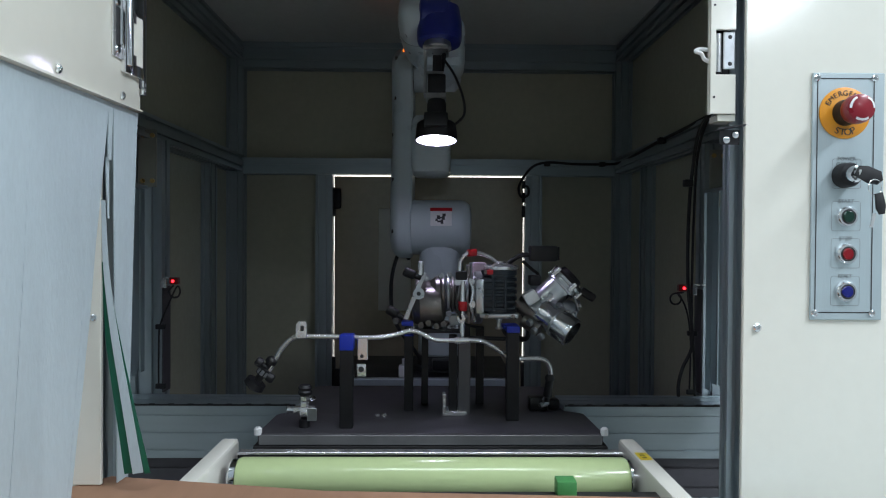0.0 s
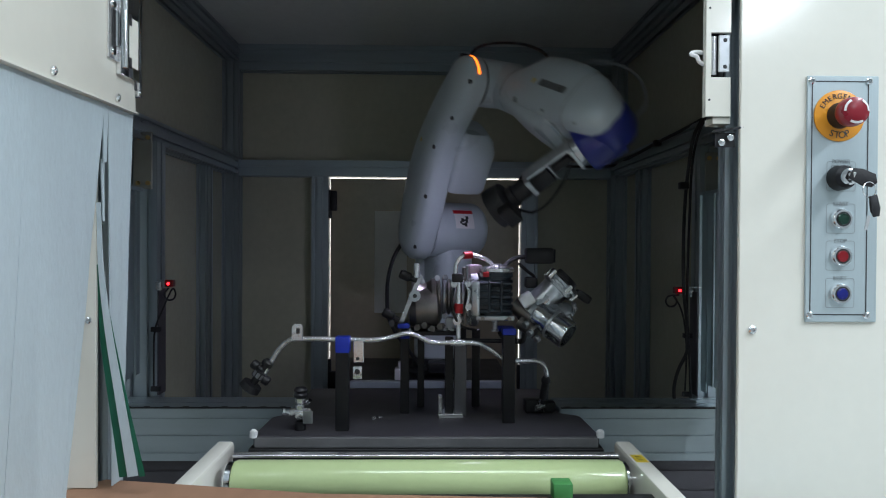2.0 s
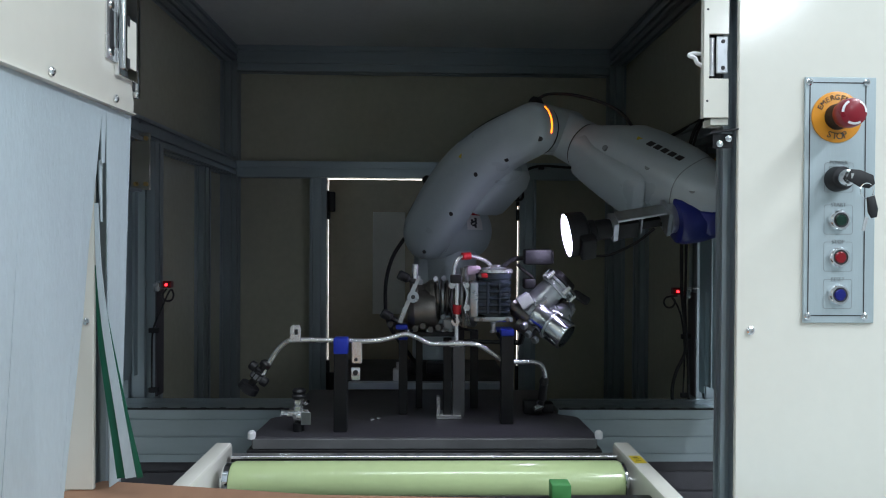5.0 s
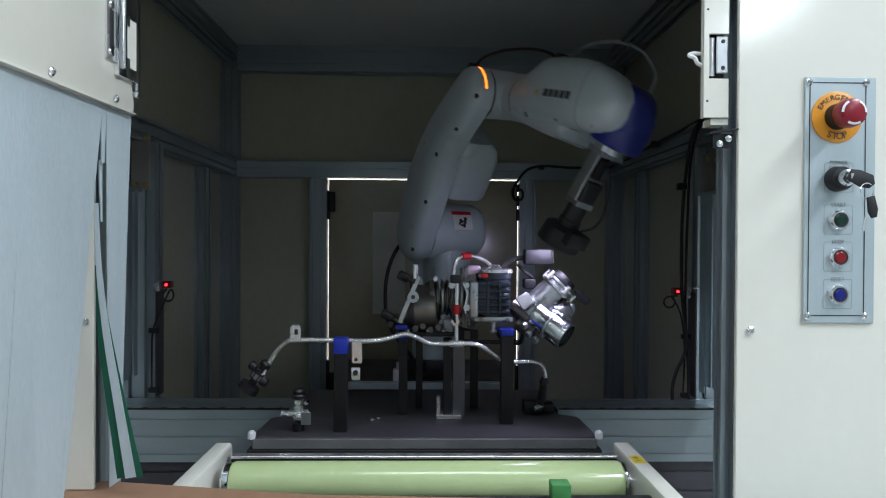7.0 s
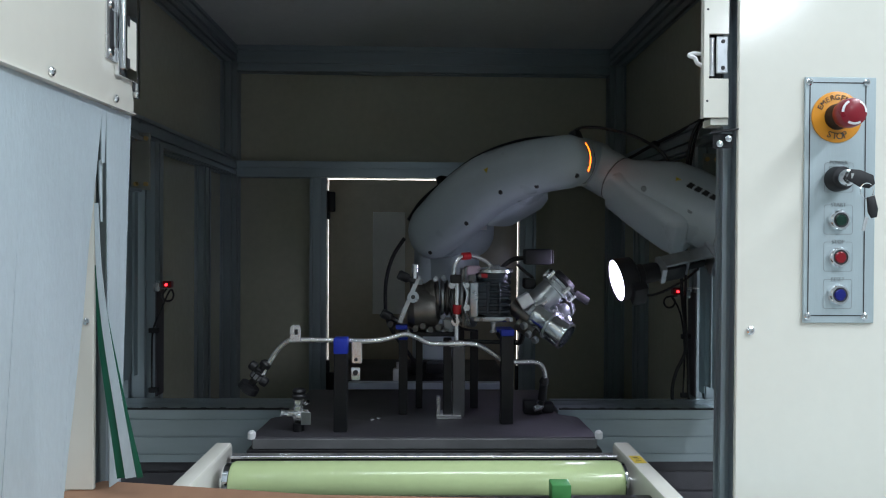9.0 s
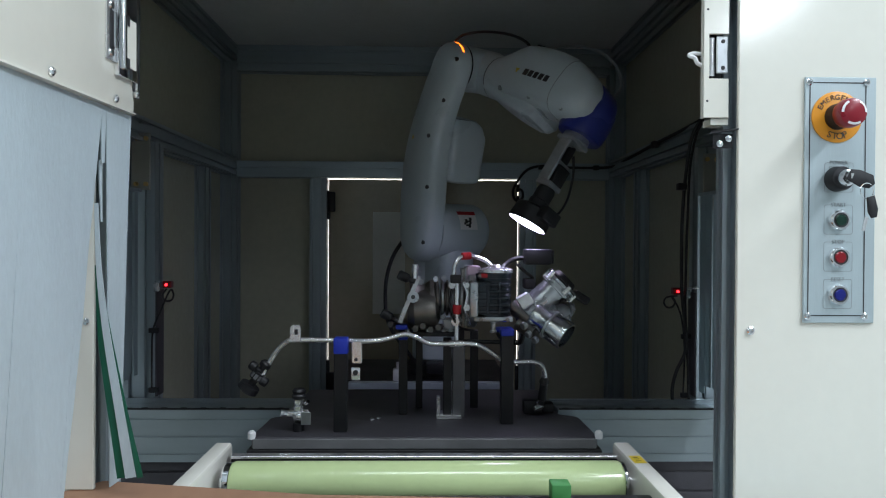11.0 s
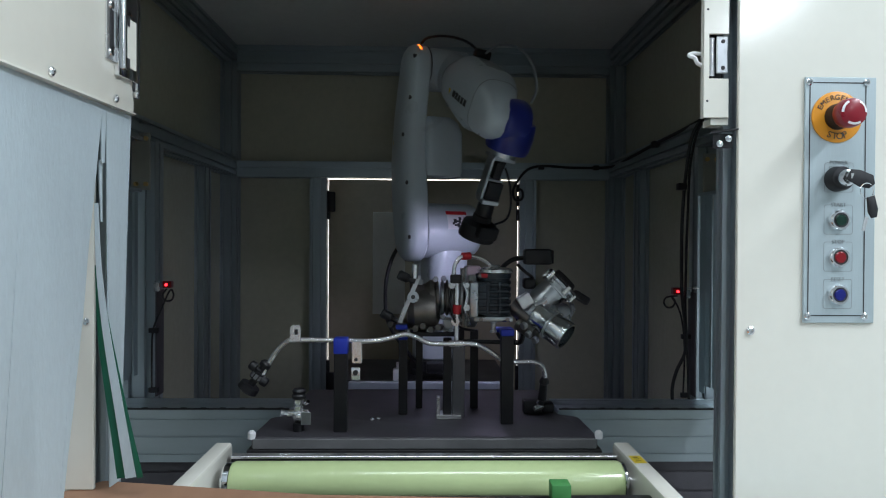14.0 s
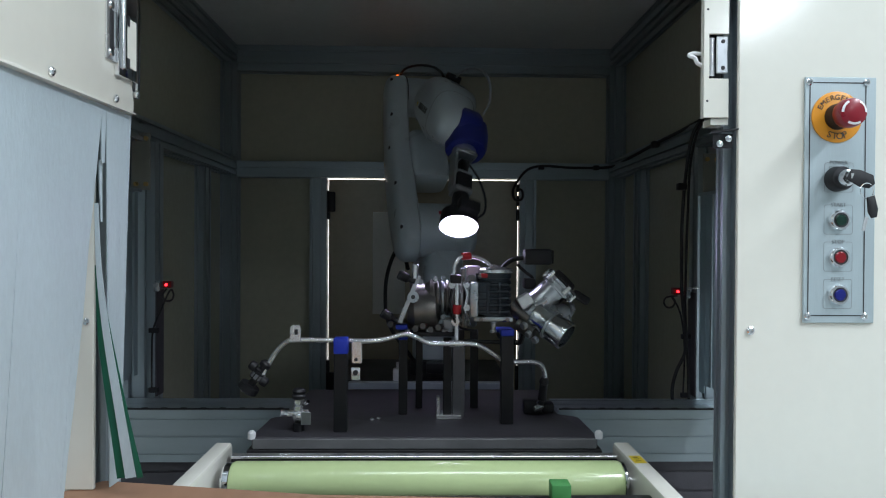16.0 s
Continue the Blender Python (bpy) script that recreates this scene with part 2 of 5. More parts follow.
# hatch door, a little smaller than its opening: daylight shows round it
hatch = thing("hatch_door", (CX, 1.955, DZ0), "closed beige hatch with daylight in its gaps", "door")
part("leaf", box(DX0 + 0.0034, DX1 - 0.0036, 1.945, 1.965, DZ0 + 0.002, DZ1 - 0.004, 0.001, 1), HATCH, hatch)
for z in (1.262, 0.76):
    part("hinge", box(DX0 - 0.004, DX0 + 0.022, 1.932, 1.9445, z - 0.028, z + 0.028, 0.003, bm=cyl((DX0 + 0.001, 1.934, z - 0.03), (DX0 + 0.001, 1.934, z + 0.03), 0.006, 12)), BLACK, hatch, "black hinge")
for z, h in ((1.304, 0.011), (1.268, 0.014), (1.229, 0.016), (0.745, 0.062)):
    part("catch", box(DX1 - 0.008, DX1 + 0.006, 1.934, 1.9446, z - h, z + h, 0.002), BLACK, hatch, "black catch")
part("catch", box(DX0 - 0.006, DX0 + 0.008, 1.934, 1.9446, 0.70, 0.822, 0.002), BLACK, hatch, "black catch")
part("catch", box(DX0 - 0.006, DX0 + 0.008, 1.934, 1.9446, 1.213, 1.233, 0.002), BLACK, hatch, "black catch")
part("plate", box(-0.150, -0.06, 1.9425, 1.9447, 0.95, 1.235, 0.001, 1), mat("faded_label", (0.78, 0.77, 0.72), 0.35, 0, 0.06), hatch, "pale plastic plate")
solo("backdrop", box(-0.45, 0.45, 2.2, 2.21, 0.6, 1.5), DAYLIGHT, "bright daylight behind the hatch", "backdrop", kind="structure")

# ---- the cell: slotted extrusions ----
def profile(place, way, across, length, w, h, label="slotted aluminium extrusion of the cell frame", material=None, module=0.03, gap=0.008, deep=0.009):
    m = axes(place, across, Vector(way).cross(Vector(across)))
    b = extrude(slot_outline(w, h, module, gap, deep), m, length)
    return solo("frame_profile", b, material or ALU, label, "frame profile", "cell frame", "structure")


Z, X, Y = (0, 0, 1), (1, 0, 0), (0, 1, 0)
for sgn in (-1, 1):
    x0 = CX + sgn * IN
    profile((x0 - sgn * 0.0225, 1.945, 0.66), Z, X, TOP - 0.66, 0.045, 0.045, "slotted aluminium corner post")
    profile((-0.533 if sgn < 0 else 0.541, 1.32, 0.66), Z, X, 0.674, 0.06, 0.04, "broad slotted aluminium side post")
    profile((x0 - sgn * 0.012, 1.74, 0.66), Z, X, 0.68, 0.022, 0.06, "slim slotted aluminium side post")
    for z in (TOP - 0.0225, 1.357):
        profile((x0 - sgn * 0.0225, 1.3, z), Y, X, 0.622, 0.045, 0.045, "level slotted aluminium side rail", ALU)
        profile((x0 - sgn * 0.0225, 0.87, z), Y, X, 0.4295, 0.045, 0.045, "level slotted aluminium side rail", ALU)
for z, h in ((TOP - 0.035, 0.07), (1.3505, 0.044)):
    profile((CX - IN + 0.046, 1.945, z), X, Y, 2 * IN - 0.092, 0.045, h, "level slotted aluminium back rail", ALU_X)
for x0 in (-0.2995, 0.2805):
    profile((x0, 1.945, 0.66), Z, X, 0.667, 0.046, 0.045, "slotted aluminium hatch post")
# low front rails on both sides of the fixture plate
for x0, x1 in ((CX - IN, -0.2335), (0.2305, CX + IN)):
    profile((x0, 1.247, 0.815), X, Y, x1 - x0, 0.09, 0.09, "broad level slotted aluminium front rail", ALU_X, gap=0.004, deep=0.0025)
    # dark colour stands in for the shade under the front rail
    profile((x0, 1.235, 0.733), X, Y, x1 - x0, 0.045, 0.07, "level slotted lower rail, coloured dark as a shaded recess", PLATEN, gap=0.004, deep=0.0025)
    strip = thing("edge_strip", (x0, 1.2, 0.861), "black notched rubber edge strip on the rail", "edge strip")
    part("strip", box(x0 + 0.002, x1 - 0.002, 1.2022, 1.2045, 0.8602, 0.8626), RUBBER, strip)
    n = 10
    for i in range(n):
        a = x0 + (i + 0.3) * (x1 - x0) / n
        part("tooth", box(a, a + 0.0105, 1.2046, 1.2135, 0.8602, 0.862, 0.0008, 1), RUBBER, strip)

# ---- the front of the cell ----
cell_panel("front_panel_east", (0.361, 0.66, 0.8, 0.806, 0.0, 2.0), CREAM, "cream painted steel front panel")
cell_panel("front_panel_west", (-0.68, -0.3835, 0.8, 0.806, 0.0, 2.0), CREAM, "cream painted steel front panel")
# unseen header, added to keep the hall light off the cell's inside
cell_panel("unseen_header", (-0.3835, 0.361, 0.8, 0.806, 1.46, 2.0), CREAM, "unseen cream header added to shade the cell inside")
cell_panel("front_apron", (-0.383, 0.3605, 0.8, 0.806, 0.0, 0.698), CREAM, "cream painted steel apron under the conveyor")
cell_panel("cell_roof", (-0.7, 0.68, 0.8, 2.1, 2.0005, 2.012), CREAM, "cream painted steel outer roof")
cell_panel("cell_base", (-0.679, 0.659, 0.81, 2.08, 0.0, 0.6395), HALL, "closed grey base of the cell")
for nm, b in (("cell_back_west", (-0.679, -0.46, 0.0, 2.0)), ("cell_back_east", (0.46, 0.659, 0.0, 2.0)), ("cell_back_top", (-0.459, 0.459, 1.5, 2.0))):
    cell_panel(nm, (b[0], b[1], 2.085, 2.1, b[2], b[3]), CREAM, "cream painted steel outer back")
# outer sides, each with the opening through which the conveyor passes
for nm, x0 in (("cell_side_east", 0.66), ("cell_side_west", -0.7)):
    w = thing(nm, (x0 + 0.01, 1.4, 0.0), "cream painted steel outer side with a conveyor opening", "panel", kind="structure")
    for y0, y1, z0, z1 in ((0.807, 0.86, 0.0, 2.0), (0.86, 1.42, 0.0, 0.66), (0.86, 1.42, 1.25, 2.0), (1.42, 2.084, 0.0, 2.0)):
        part("panel", box(x0, x0 + 0.02, y0, y1, z0, z1), CREAM, w)
# strip curtains in the side openings
rng = random.Random(4)
for sgn, foot in ((-1, 0.893), (1, 0.876)):
    xs = CX + sgn * 0.516
    g = thing("strip_curtain", (xs, 1.09, 1.24), "grey vinyl strip curtain with ragged ends in the side opening", "curtain", "side curtains")
    part("rail", box(xs + sgn * 0.003, xs + sgn * 0.06, 0.88, 1.298, 1.2402, 1.2462), ALU, g, "aluminium hanging rail")
    y = 0.89
    while y < 1.285:
        wd_ = rng.uniform(0.012, 0.026)
        y1 = min(y + wd_, 1.2995)
        dx, tw, low = rng.uniform(-0.002, 0.006), rng.uniform(-0.3, 0.3), foot + rng.uniform(-0.004, 0.016)
        b = box(-0.0009, 0.0009, -(y1 - y) / 2 - 0.002, (y1 - y) / 2 + 0.001, low, 1.2398)
        b.transform(pose(xs + sgn * (0.006 + dx), (y + y1) / 2, 0, 0, 0, tw))
        part("strip", b, STRIP, g)
        y = y1
profile((0.372, 0.83, 0.66), Z, X, 0.9, 0.04, 0.02, "slotted aluminium jamb post", module=0.02)
profile((-0.388, 0.827, 0.66), Z, X, 0.9, 0.04, 0.04, "slotted aluminium jamb post", module=0.02)


def rivet(parent, x, y, z, way, r=0.0042, name="screw"):
    b = lathe([(0, r), (r * 0.35, r * 0.95), (r * 0.6, r * 0.6), (r * 0.6, r * 0.42), (r * 0.3, r * 0.4), (r * 0.3, 0)], (x, y, z), way, 16)
    return part(name, b, CHROME, parent, "bright domed screw")


t = thing("panel_screw", (0.377, 0.8, 1.05), "bright domed screw in the cream panel", "screw")
part("head", lathe([(0, 0.005), (0.0022, 0.0048), (0.0036, 0.003), (0.0036, 0.002), (0.0016, 0.0019), (0.0016, 0)], (0.377, 0.8, 1.05), (0, -1, 0), 20), CHROME, t)


# ---- the robot ----
BASE = Vector((0.0209, 1.6289, 0.848))
RISE, A1, SIDE, L1, INSIDE, L2, L3, L4 = 0.3289, 0.0704, 0.0696, 0.3533, 0.0016, 0.3458, 0.0653, 0.1646
robot = thing("industrial_robot", BASE, "pale grey six-axis robot arm with blue wrist and ring light", "robot arm")


def side_prism(outline, x0, x1, bevel):
    """An outline in y, z drawn out along x."""
    return extrude(outline, axes((x0, 0, 0), (0, 1, 0), (0, 0, 1)), x1 - x0, bevel, 4)


def swell(line, seg=10):
    """The outline round a chain of (y, z, radius), open at neither end."""
    pts = [Vector((y, z)) for y, z, r in line]
    left, right = [], []
    for i, (y, z, r) in enumerate(line):
        d = (pts[min(i + 1, len(pts) - 1)] - pts[max(i - 1, 0)]).normalized()
        n = Vector((-d.y, d.x))
        left.append(pts[i] + n * r), right.append(pts[i] - n * r)
    out = []
    d0, d1 = (pts[1] - pts[0]).normalized(), (pts[-1] - pts[-2]).normalized()
    for k in range(1, seg):
        a = math.pi * k / seg
        n = Vector((-d1.y, d1.x))
        out.append(pts[-1] + line[-1][2] * (math.cos(a) * n + math.sin(a) * d1))
    cap0 = []
    for k in range(1, seg):
        a = math.pi * k / seg
        n = Vector((-d0.y, d0.x))
        cap0.append(pts[0] + line[0][2] * (-math.cos(a) * n - math.sin(a) * d0))
    return [tuple(p) for p in left + out + right[::-1] + cap0]


def loft(rings, seg=40):
    """A rounded body along z through rings of (z, x middle, y middle, half width, half depth, squareness)."""
    b = bmesh.new()
    rows = []
    for z, cx, cy, wx, wy, p in rings:
        row = []
        for k in range(seg):
            c, s_ = math.cos(2 * math.pi * k / seg), math.sin(2 * math.pi * k / seg)
            row.append(b.verts.new((cx + wx * math.copysign(abs(c) ** (2 / p), c), cy + wy * math.copysign(abs(s_) ** (2 / p), s_), z)))
        rows.append(row)
    for q, w_ in zip(rows, rows[1:]):
        for k in range(seg):
            b.faces.new((q[k], q[(k + 1) % seg], w_[(k + 1) % seg], w_[k]))
    b.faces.new(rows[0]), b.faces.new(rows[-1])
    bmesh.ops.recalc_face_normals(b, faces=b.faces)
    return b


def curve_chain(keys, n=12):
    line = smooth_path([(y, z, r) for y, z, r in keys], n // max(1, len(keys) - 1) + 2)
    return [tuple(p) for p in line]


base = part("base", lathe([(0, 0.066), (0.01, 0.066), (0.013, 0.058), (0.03, 0.056), (0.034, 0.05), (0.034, 0)], seg=40), mat("base_casting", (0.03, 0.032, 0.036), 0.45, 0.1, 0.1), robot, "dark base casting", True)
part("plug", box(-0.02, 0.02, -0.1, -0.06, 0.012, 0.035, 0.004), BLACK, base, "", True)
turret = part("turret", lathe([(0.034, 0.05), (0.038, 0.053), (0.18, 0.053), (0.24, 0.052), (0.31, 0.048), (0.335, 0.04), (0.335, 0)], seg=40), ROBOT, robot, "", True)
tb = lathe([(0, 0.03), (0.003, 0.05), (0.012, 0.058), (0.022, 0.061), (0.128, 0.061), (0.1325, 0.0595)], (-0.068, A1, RISE), (1, 0, 0), 40)
part("shoulder_housing", tb, ROBOT, turret, "", True)
part("shoulder_seam", lathe([(0, 0.0596), (0.0016, 0.0596)], (0.0628, A1, RISE), (1, 0, 0), 40), BLACK, turret, "dark joint seam", True)
for a in (58, 122):
    part("screw_cap", lathe([(0, 0.0035), (0.001, 0.003), (0.001, 0)], (0.05, A1 + 0.0608 * math.cos(radians(a)), RISE + 0.0608 * math.sin(radians(a))), (0, math.cos(radians(a)), math.sin(radians(a))), 12), ROBOT, turret, "", True)
part("neck", box(-0.042, 0.046, 0.0, A1 + 0.042, 0.18, RISE, 0.03, 4), ROBOT, turret, "", True)
# warning sticker on the housing
def sticker(x0, x1, a0, a1, r, material, nm, lab=""):
    b = bmesh.new()
    rows = []
    for k in range(9):
        a = radians(a0 + (a1 - a0) * k / 8)
        rows.append([b.verts.new((x, A1 + r * math.cos(a), RISE + r * math.sin(a))) for x in (x0, x1)])
    for q, w_ in zip(rows, rows[1:]):
        b.faces.new((q[0], q[1], w_[1], w_[0]))
    bmesh.ops.recalc_face_normals(b, faces=b.faces)
    return part(nm, b, material, turret, lab, True)


sticker(-0.0245, 0.0215, 2, 34, 0.0616, WHITE, "sticker", "white warning sticker")
sticker(-0.0255, 0.0225, 34, 43, 0.0617, RED_TAPE, "sticker_band", "red sticker band")
for x0, x1, a0, a1 in ((-0.031, -0.024, 22, 28), (-0.029, -0.023, 14, 22), (-0.026, -0.02, 6, 15), (-0.02, -0.013, 9, 13), (-0.019, -0.012, 15, 24), (-0.014, -0.009, 12, 17), (-0.023, -0.017, 17, 21)):
    sticker(x0 + 0.0195, x1 + 0.0195, a0, a1, 0.0619, INK, "pictogram")

# upper arm: origin at the shoulder, x outward, y forward, z to the elbow
ARM_LINE = curve_chain([(-0.003, -0.008, 0.0615), (-0.02, 0.07, 0.067), (-0.032, 0.14, 0.065), (-0.033, 0.2, 0.0595), (-0.022, 0.27, 0.053), (0.004, L1, 0.049)])
ARM_FACE = ((-0.0065, 0.004), (-0.0025, 0.0), (0.02, 0.0), (0.027, 0.003), (0.033, 0.008), (0.0375, 0.015), (0.041, 0.025), (0.043, 0.036))     # x, drawn in by


def arm_x(y, z):
    """How far the arm's rounded outer face stands out at y, z."""
    drawn = max(r - math.hypot(y - cy, z - cz) for cy, cz, r in ARM_LINE)
    for (x0, d0), (x1, d1) in zip(ARM_FACE[2:], ARM_FACE[3:]):
        if drawn <= d1:
            return x0 + (x1 - x0) * (drawn - d0) / (d1 - d0)
    return ARM_FACE[-1][0]


b = bmesh.new()
rows = [[b.verts.new((x, y, z)) for y, z in swell([(cy, cz, r - d) for cy, cz, r in ARM_LINE])] for x, d in ARM_FACE]
for q, w_ in zip(rows, rows[1:]):
    for k in range(len(q)):
        b.faces.new((q[k], q[(k + 1) % len(q)], w_[(k + 1) % len(q)], w_[k]))
b.faces.new(rows[0]), b.faces.new(rows[-1])
bmesh.ops.recalc_face_normals(b, faces=b.faces)
arm = part("upper_arm", b, ROBOT, robot, "", True)
cover = loft([(0.116, -0.047, -0.004, 0.036, 0.036, 4), (0.121, -0.047, -0.004, 0.042, 0.043, 6), (0.132, -0.047, -0.004, 0.044, 0.046, 7), (0.215, -0.046, -0.008, 0.044, 0.046, 7), (0.238, -0.043, -0.012, 0.04, 0.042, 6), (0.25, -0.04, -0.014, 0.031, 0.034, 4)])
part("motor_cover", cover, ROBOT, arm, "", True)
part("seam", lathe([(0, 0.0472), (0.001, 0.0472)], (-0.0077, 0.004, L1), (1, 0, 0), 40), BLACK, arm, "dark joint seam", True)
for y, z in ((0.0466, -0.0125), (0.0272, 0.1037), (0.0042, 0.2081), (0.026, 0.2858), (0.043, 0.3697)):
    part("screw_cap", lathe([(-0.004, 0.0046), (0.0008, 0.0046), (0.001, 0.0042), (0.001, 0)], (arm_x(y, z), y, z), (1, 0.25, 0), 14), INK, arm, "dark screw cap", True)
part("warning_mark", lathe([(0, 0.007), (0.0006, 0.007)], (arm_x(-0.0513, 0.1943), -0.0513, 0.1943), (1, -0.2, 0), 3), STICKER_YELLOW, arm, "small yellow triangle", True)
# amber signal ring round the elbow end
def arc_band(r, a0, a1, x0, x1, cy, cz, n=12):
    b = bmesh.new()
    rows = [[b.verts.new((x, cy + rr * math.cos(radians(a0 + (a1 - a0) * k / n)), cz + rr * math.sin(radians(a0 + (a1 - a0) * k / n)))) for x, rr in ((x0, r), (x1, r), (x1, r - 0.004), (x0, r - 0.004))] for k in range(n + 1)]
    for q, w_ in zip(rows, rows[1:]):
        for j in range(4):
            b.faces.new((q[j], q[(j + 1) % 4], w_[(j + 1) % 4], w_[j]))
    bmesh.ops.recalc_face_normals(b, faces=b.faces)
    return b


part("signal_lamp", arc_band(0.0494, 42, 108, 0.0125, 0.016, 0.004, L1), LED_AMBER, arm, "glowing amber signal strip", True)
part("cable", tube([(0.006, -0.055, -0.07), (0.006, -0.078, -0.02), (0.006, -0.092, 0.06), (0.008, -0.1, 0.14), (0.008, -0.095, 0.21), (0.008, -0.078, 0.28), (0.008, -0.05, 0.345), (0.008, -0.03, 0.378)], 0.0046, 8), RUBBER, arm, "black cable", True)
for y, z in ((-0.034, 0.384), (-0.095, 0.055)):
    part("cable_clip", box(-0.004, 0.02, y - 0.009, y + 0.009, z - 0.008, z + 0.008, 0.003), BLACK, arm, "", True)

# forearm root: origin at the elbow on the robot's middle plane, z along the forearm, y underneath
elbow = part("elbow", lathe([(0, 0.02), (0.004, 0.036), (0.014, 0.045), (0.08, 0.0466), (0.1072, 0.0466)], (-0.045, 0, 0), (1, 0, 0), 36), ROBOT, robot, "", True)
part("neck", lathe([(-0.01, 0.044), (0.03, 0.0445), (0.0692, 0.0445), (0.0692, 0)], seg=36), ROBOT, elbow, "", True)
part("seam", lathe([(0, 0.0438), (0.0022, 0.0438)], (0, 0, 0.0688), seg=36), BLACK, elbow, "dark joint seam", True)
part("hose", tube([(0.07, -0.05, -0.02), (0.064, -0.066, -0.004), (0.046, -0.081, 0.035), (0.024, -0.088, 0.085), (0.01, -0.084, 0.125), (0.004, -0.072, 0.15)], 0.0028, 8), RUBBER, elbow, "black hose loop", True)

# forearm: turns about z
fore = part("forearm", loft([(0.0705, 0, 0, 0.043, 0.043, 2), (0.072, 0, 0, 0.0445, 0.0445, 2), (0.088, 0.002, -0.001, 0.046, 0.046, 2), (0.125, 0.008, -0.006, 0.052, 0.052, 2.3), (0.165, 0.0165, -0.013, 0.0545, 0.057, 2.7), (0.207, 0.019, -0.014, 0.0545, 0.057, 3), (0.257, 0.02, -0.013, 0.0545, 0.0565, 3), (0.292, 0.026, -0.01, 0.048, 0.054, 3), (0.317, 0.031, -0.006, 0.0415, 0.05, 2.9), (0.34, 0.032, -0.003, 0.0385, 0.045, 2.7), (0.359, 0.032, -0.001, 0.036, 0.037, 2.4), (0.373, 0.031, 0.0, 0.031, 0.026, 2.2), (0.38, 0.03, 0.0, 0.022, 0.013, 2)]), ROBOT, robot, "", True)
part("motor_cover", side_prism([(-0.03, 0.078), (0.041, 0.078), (0.05, 0.125), (0.058, 0.18), (0.062, 0.224), (0.059, 0.244), (0.047, 0.256), (-0.03, 0.258)], -0.05, 0.044, 0.02), ROBOT, fore, "", True)
part("cover_seam", loft([(0.3055, 0.0287, -0.0078, 0.0449, 0.0523, 2.95), (0.3067, 0.0287, -0.0078, 0.0449, 0.0523, 2.95)]), GREY_INK, fore, "thin grey cover joint", True)
for x, y, z in ((0.0517, 0.037, 0.1547), (0.057, 0.0355, 0.2488), (0.057, 0.0345, 0.338)):
    part("screw_cap", lathe([(-0.004, 0.0052), (0.0008, 0.005), (0.001, 0.0045), (0.001, 0)], (x, y, z), (0.8, 0.6, 0), 14), GREY_INK, fore, "", True)
for i in range(5):
    z = 0.2165 + i * 0.0148
    part("brand_bar", box(0.0728, 0.0746, -0.006, 0.006, z, z + 0.0105), INK, fore, "dark brand lettering", True)
part("warning_mark", lathe([(0, 0.006), (0.0012, 0.006)], (0.0722, 0.0, 0.1955), (1, 0, 0), 3), STICKER_YELLOW, fore, "small yellow triangle", True)
part("hose_clamp", box(-0.01, 0.022, -0.083, -0.066, 0.134, 0.156, 0.003), BLACK, fore, "black hose clamp", True)
part("hose", tube([(0.004, -0.076, 0.15), (0.0, -0.105, 0.19), (-0.012, -0.116, 0.245), (-0.02, -0.104, 0.3), (-0.022, -0.07, 0.345), (-0.018, -0.042, 0.352)], 0.0026, 8), GREY_INK, fore, "grey hose loop", True)

# wrist: origin at the wrist axis, z towards the flange
wrist = part("wrist", lathe([(0, 0.03), (0.006, 0.04), (0.012, 0.042), (0.044, 0.042), (0.052, 0.038), (0.056, 0.024), (0.056, 0)], (0.034, 0, 0), (-1, 0, 0), 36), ROBOT_BLUE, robot, "deep blue wrist", True)
part("wrist_bell", loft([(-0.005, -0.002, 0, 0.036, 0.038, 3), (0.02, -0.003, 0, 0.0395, 0.0395, 2.8), (0.046, -0.003, 0, 0.0395, 0.0395, 2.5), (0.053, -0.003, 0, 0.0375, 0.0375, 2.3), (0.0542, -0.003, 0, 0.035, 0.035, 2.2)]), ROBOT_BLUE, wrist, "", True)
part("hub_screw", lathe([(0, 0.004), (0.002, 0.0035), (0.002, 0)], (-0.018, 0.042, 0.01), (0, 1, 0), 10), STEEL, wrist, "", True)
part("flange", lathe([(0, 0.0235), (0.008, 0.0245), (0.0105, 0.0245), (0.0115, 0.022), (0.0115, 0)], (0, 0, L3 - 0.0115), seg=32), CAST, wrist, "bare aluminium flange", True)

# tool: origin at the flange, z towards the workpiece
tool = part("tool_bracket", box(0.018, 0.023, -0.012, 0.012, 0.0, 0.085, 0.001, 1, bm=box(-0.02, 0.025, -0.02, 0.02, -0.001, 0.006, 0.001, 1)), CAST, robot, "bare aluminium tool bracket", True)
part("bracket_step", box(-0.012, 0.0185, -0.012, 0.012, 0.044, 0.048, 0.001, 1), CAST, tool, "", True)
part("bracket_step", box(-0.016, 0.0185, -0.016, 0.016, 0.084, 0.093, 0.001, 1), CAST, tool, "", True)
part("camera_body", box(-0.015, 0.0155, -0.015, 0.015, 0.05, 0.086, 0.002), PLASTIC, tool, "black camera body", True)
part("plug", box(-0.008, 0.008, -0.007, 0.009, 0.012, 0.05, 0.002, bm=cyl((-0.012, 0.004, 0.006), (-0.006, 0.004, 0.05), 0.004, 10)), PLASTIC, tool, "", True)
part("lens", lathe([(0.09, 0.014), (0.1, 0.0165), (0.118, 0.0165), (0.12, 0.0185), (0.138, 0.0185), (0.138, 0)], seg=32), PLASTIC, tool, "black lens barrel", True)
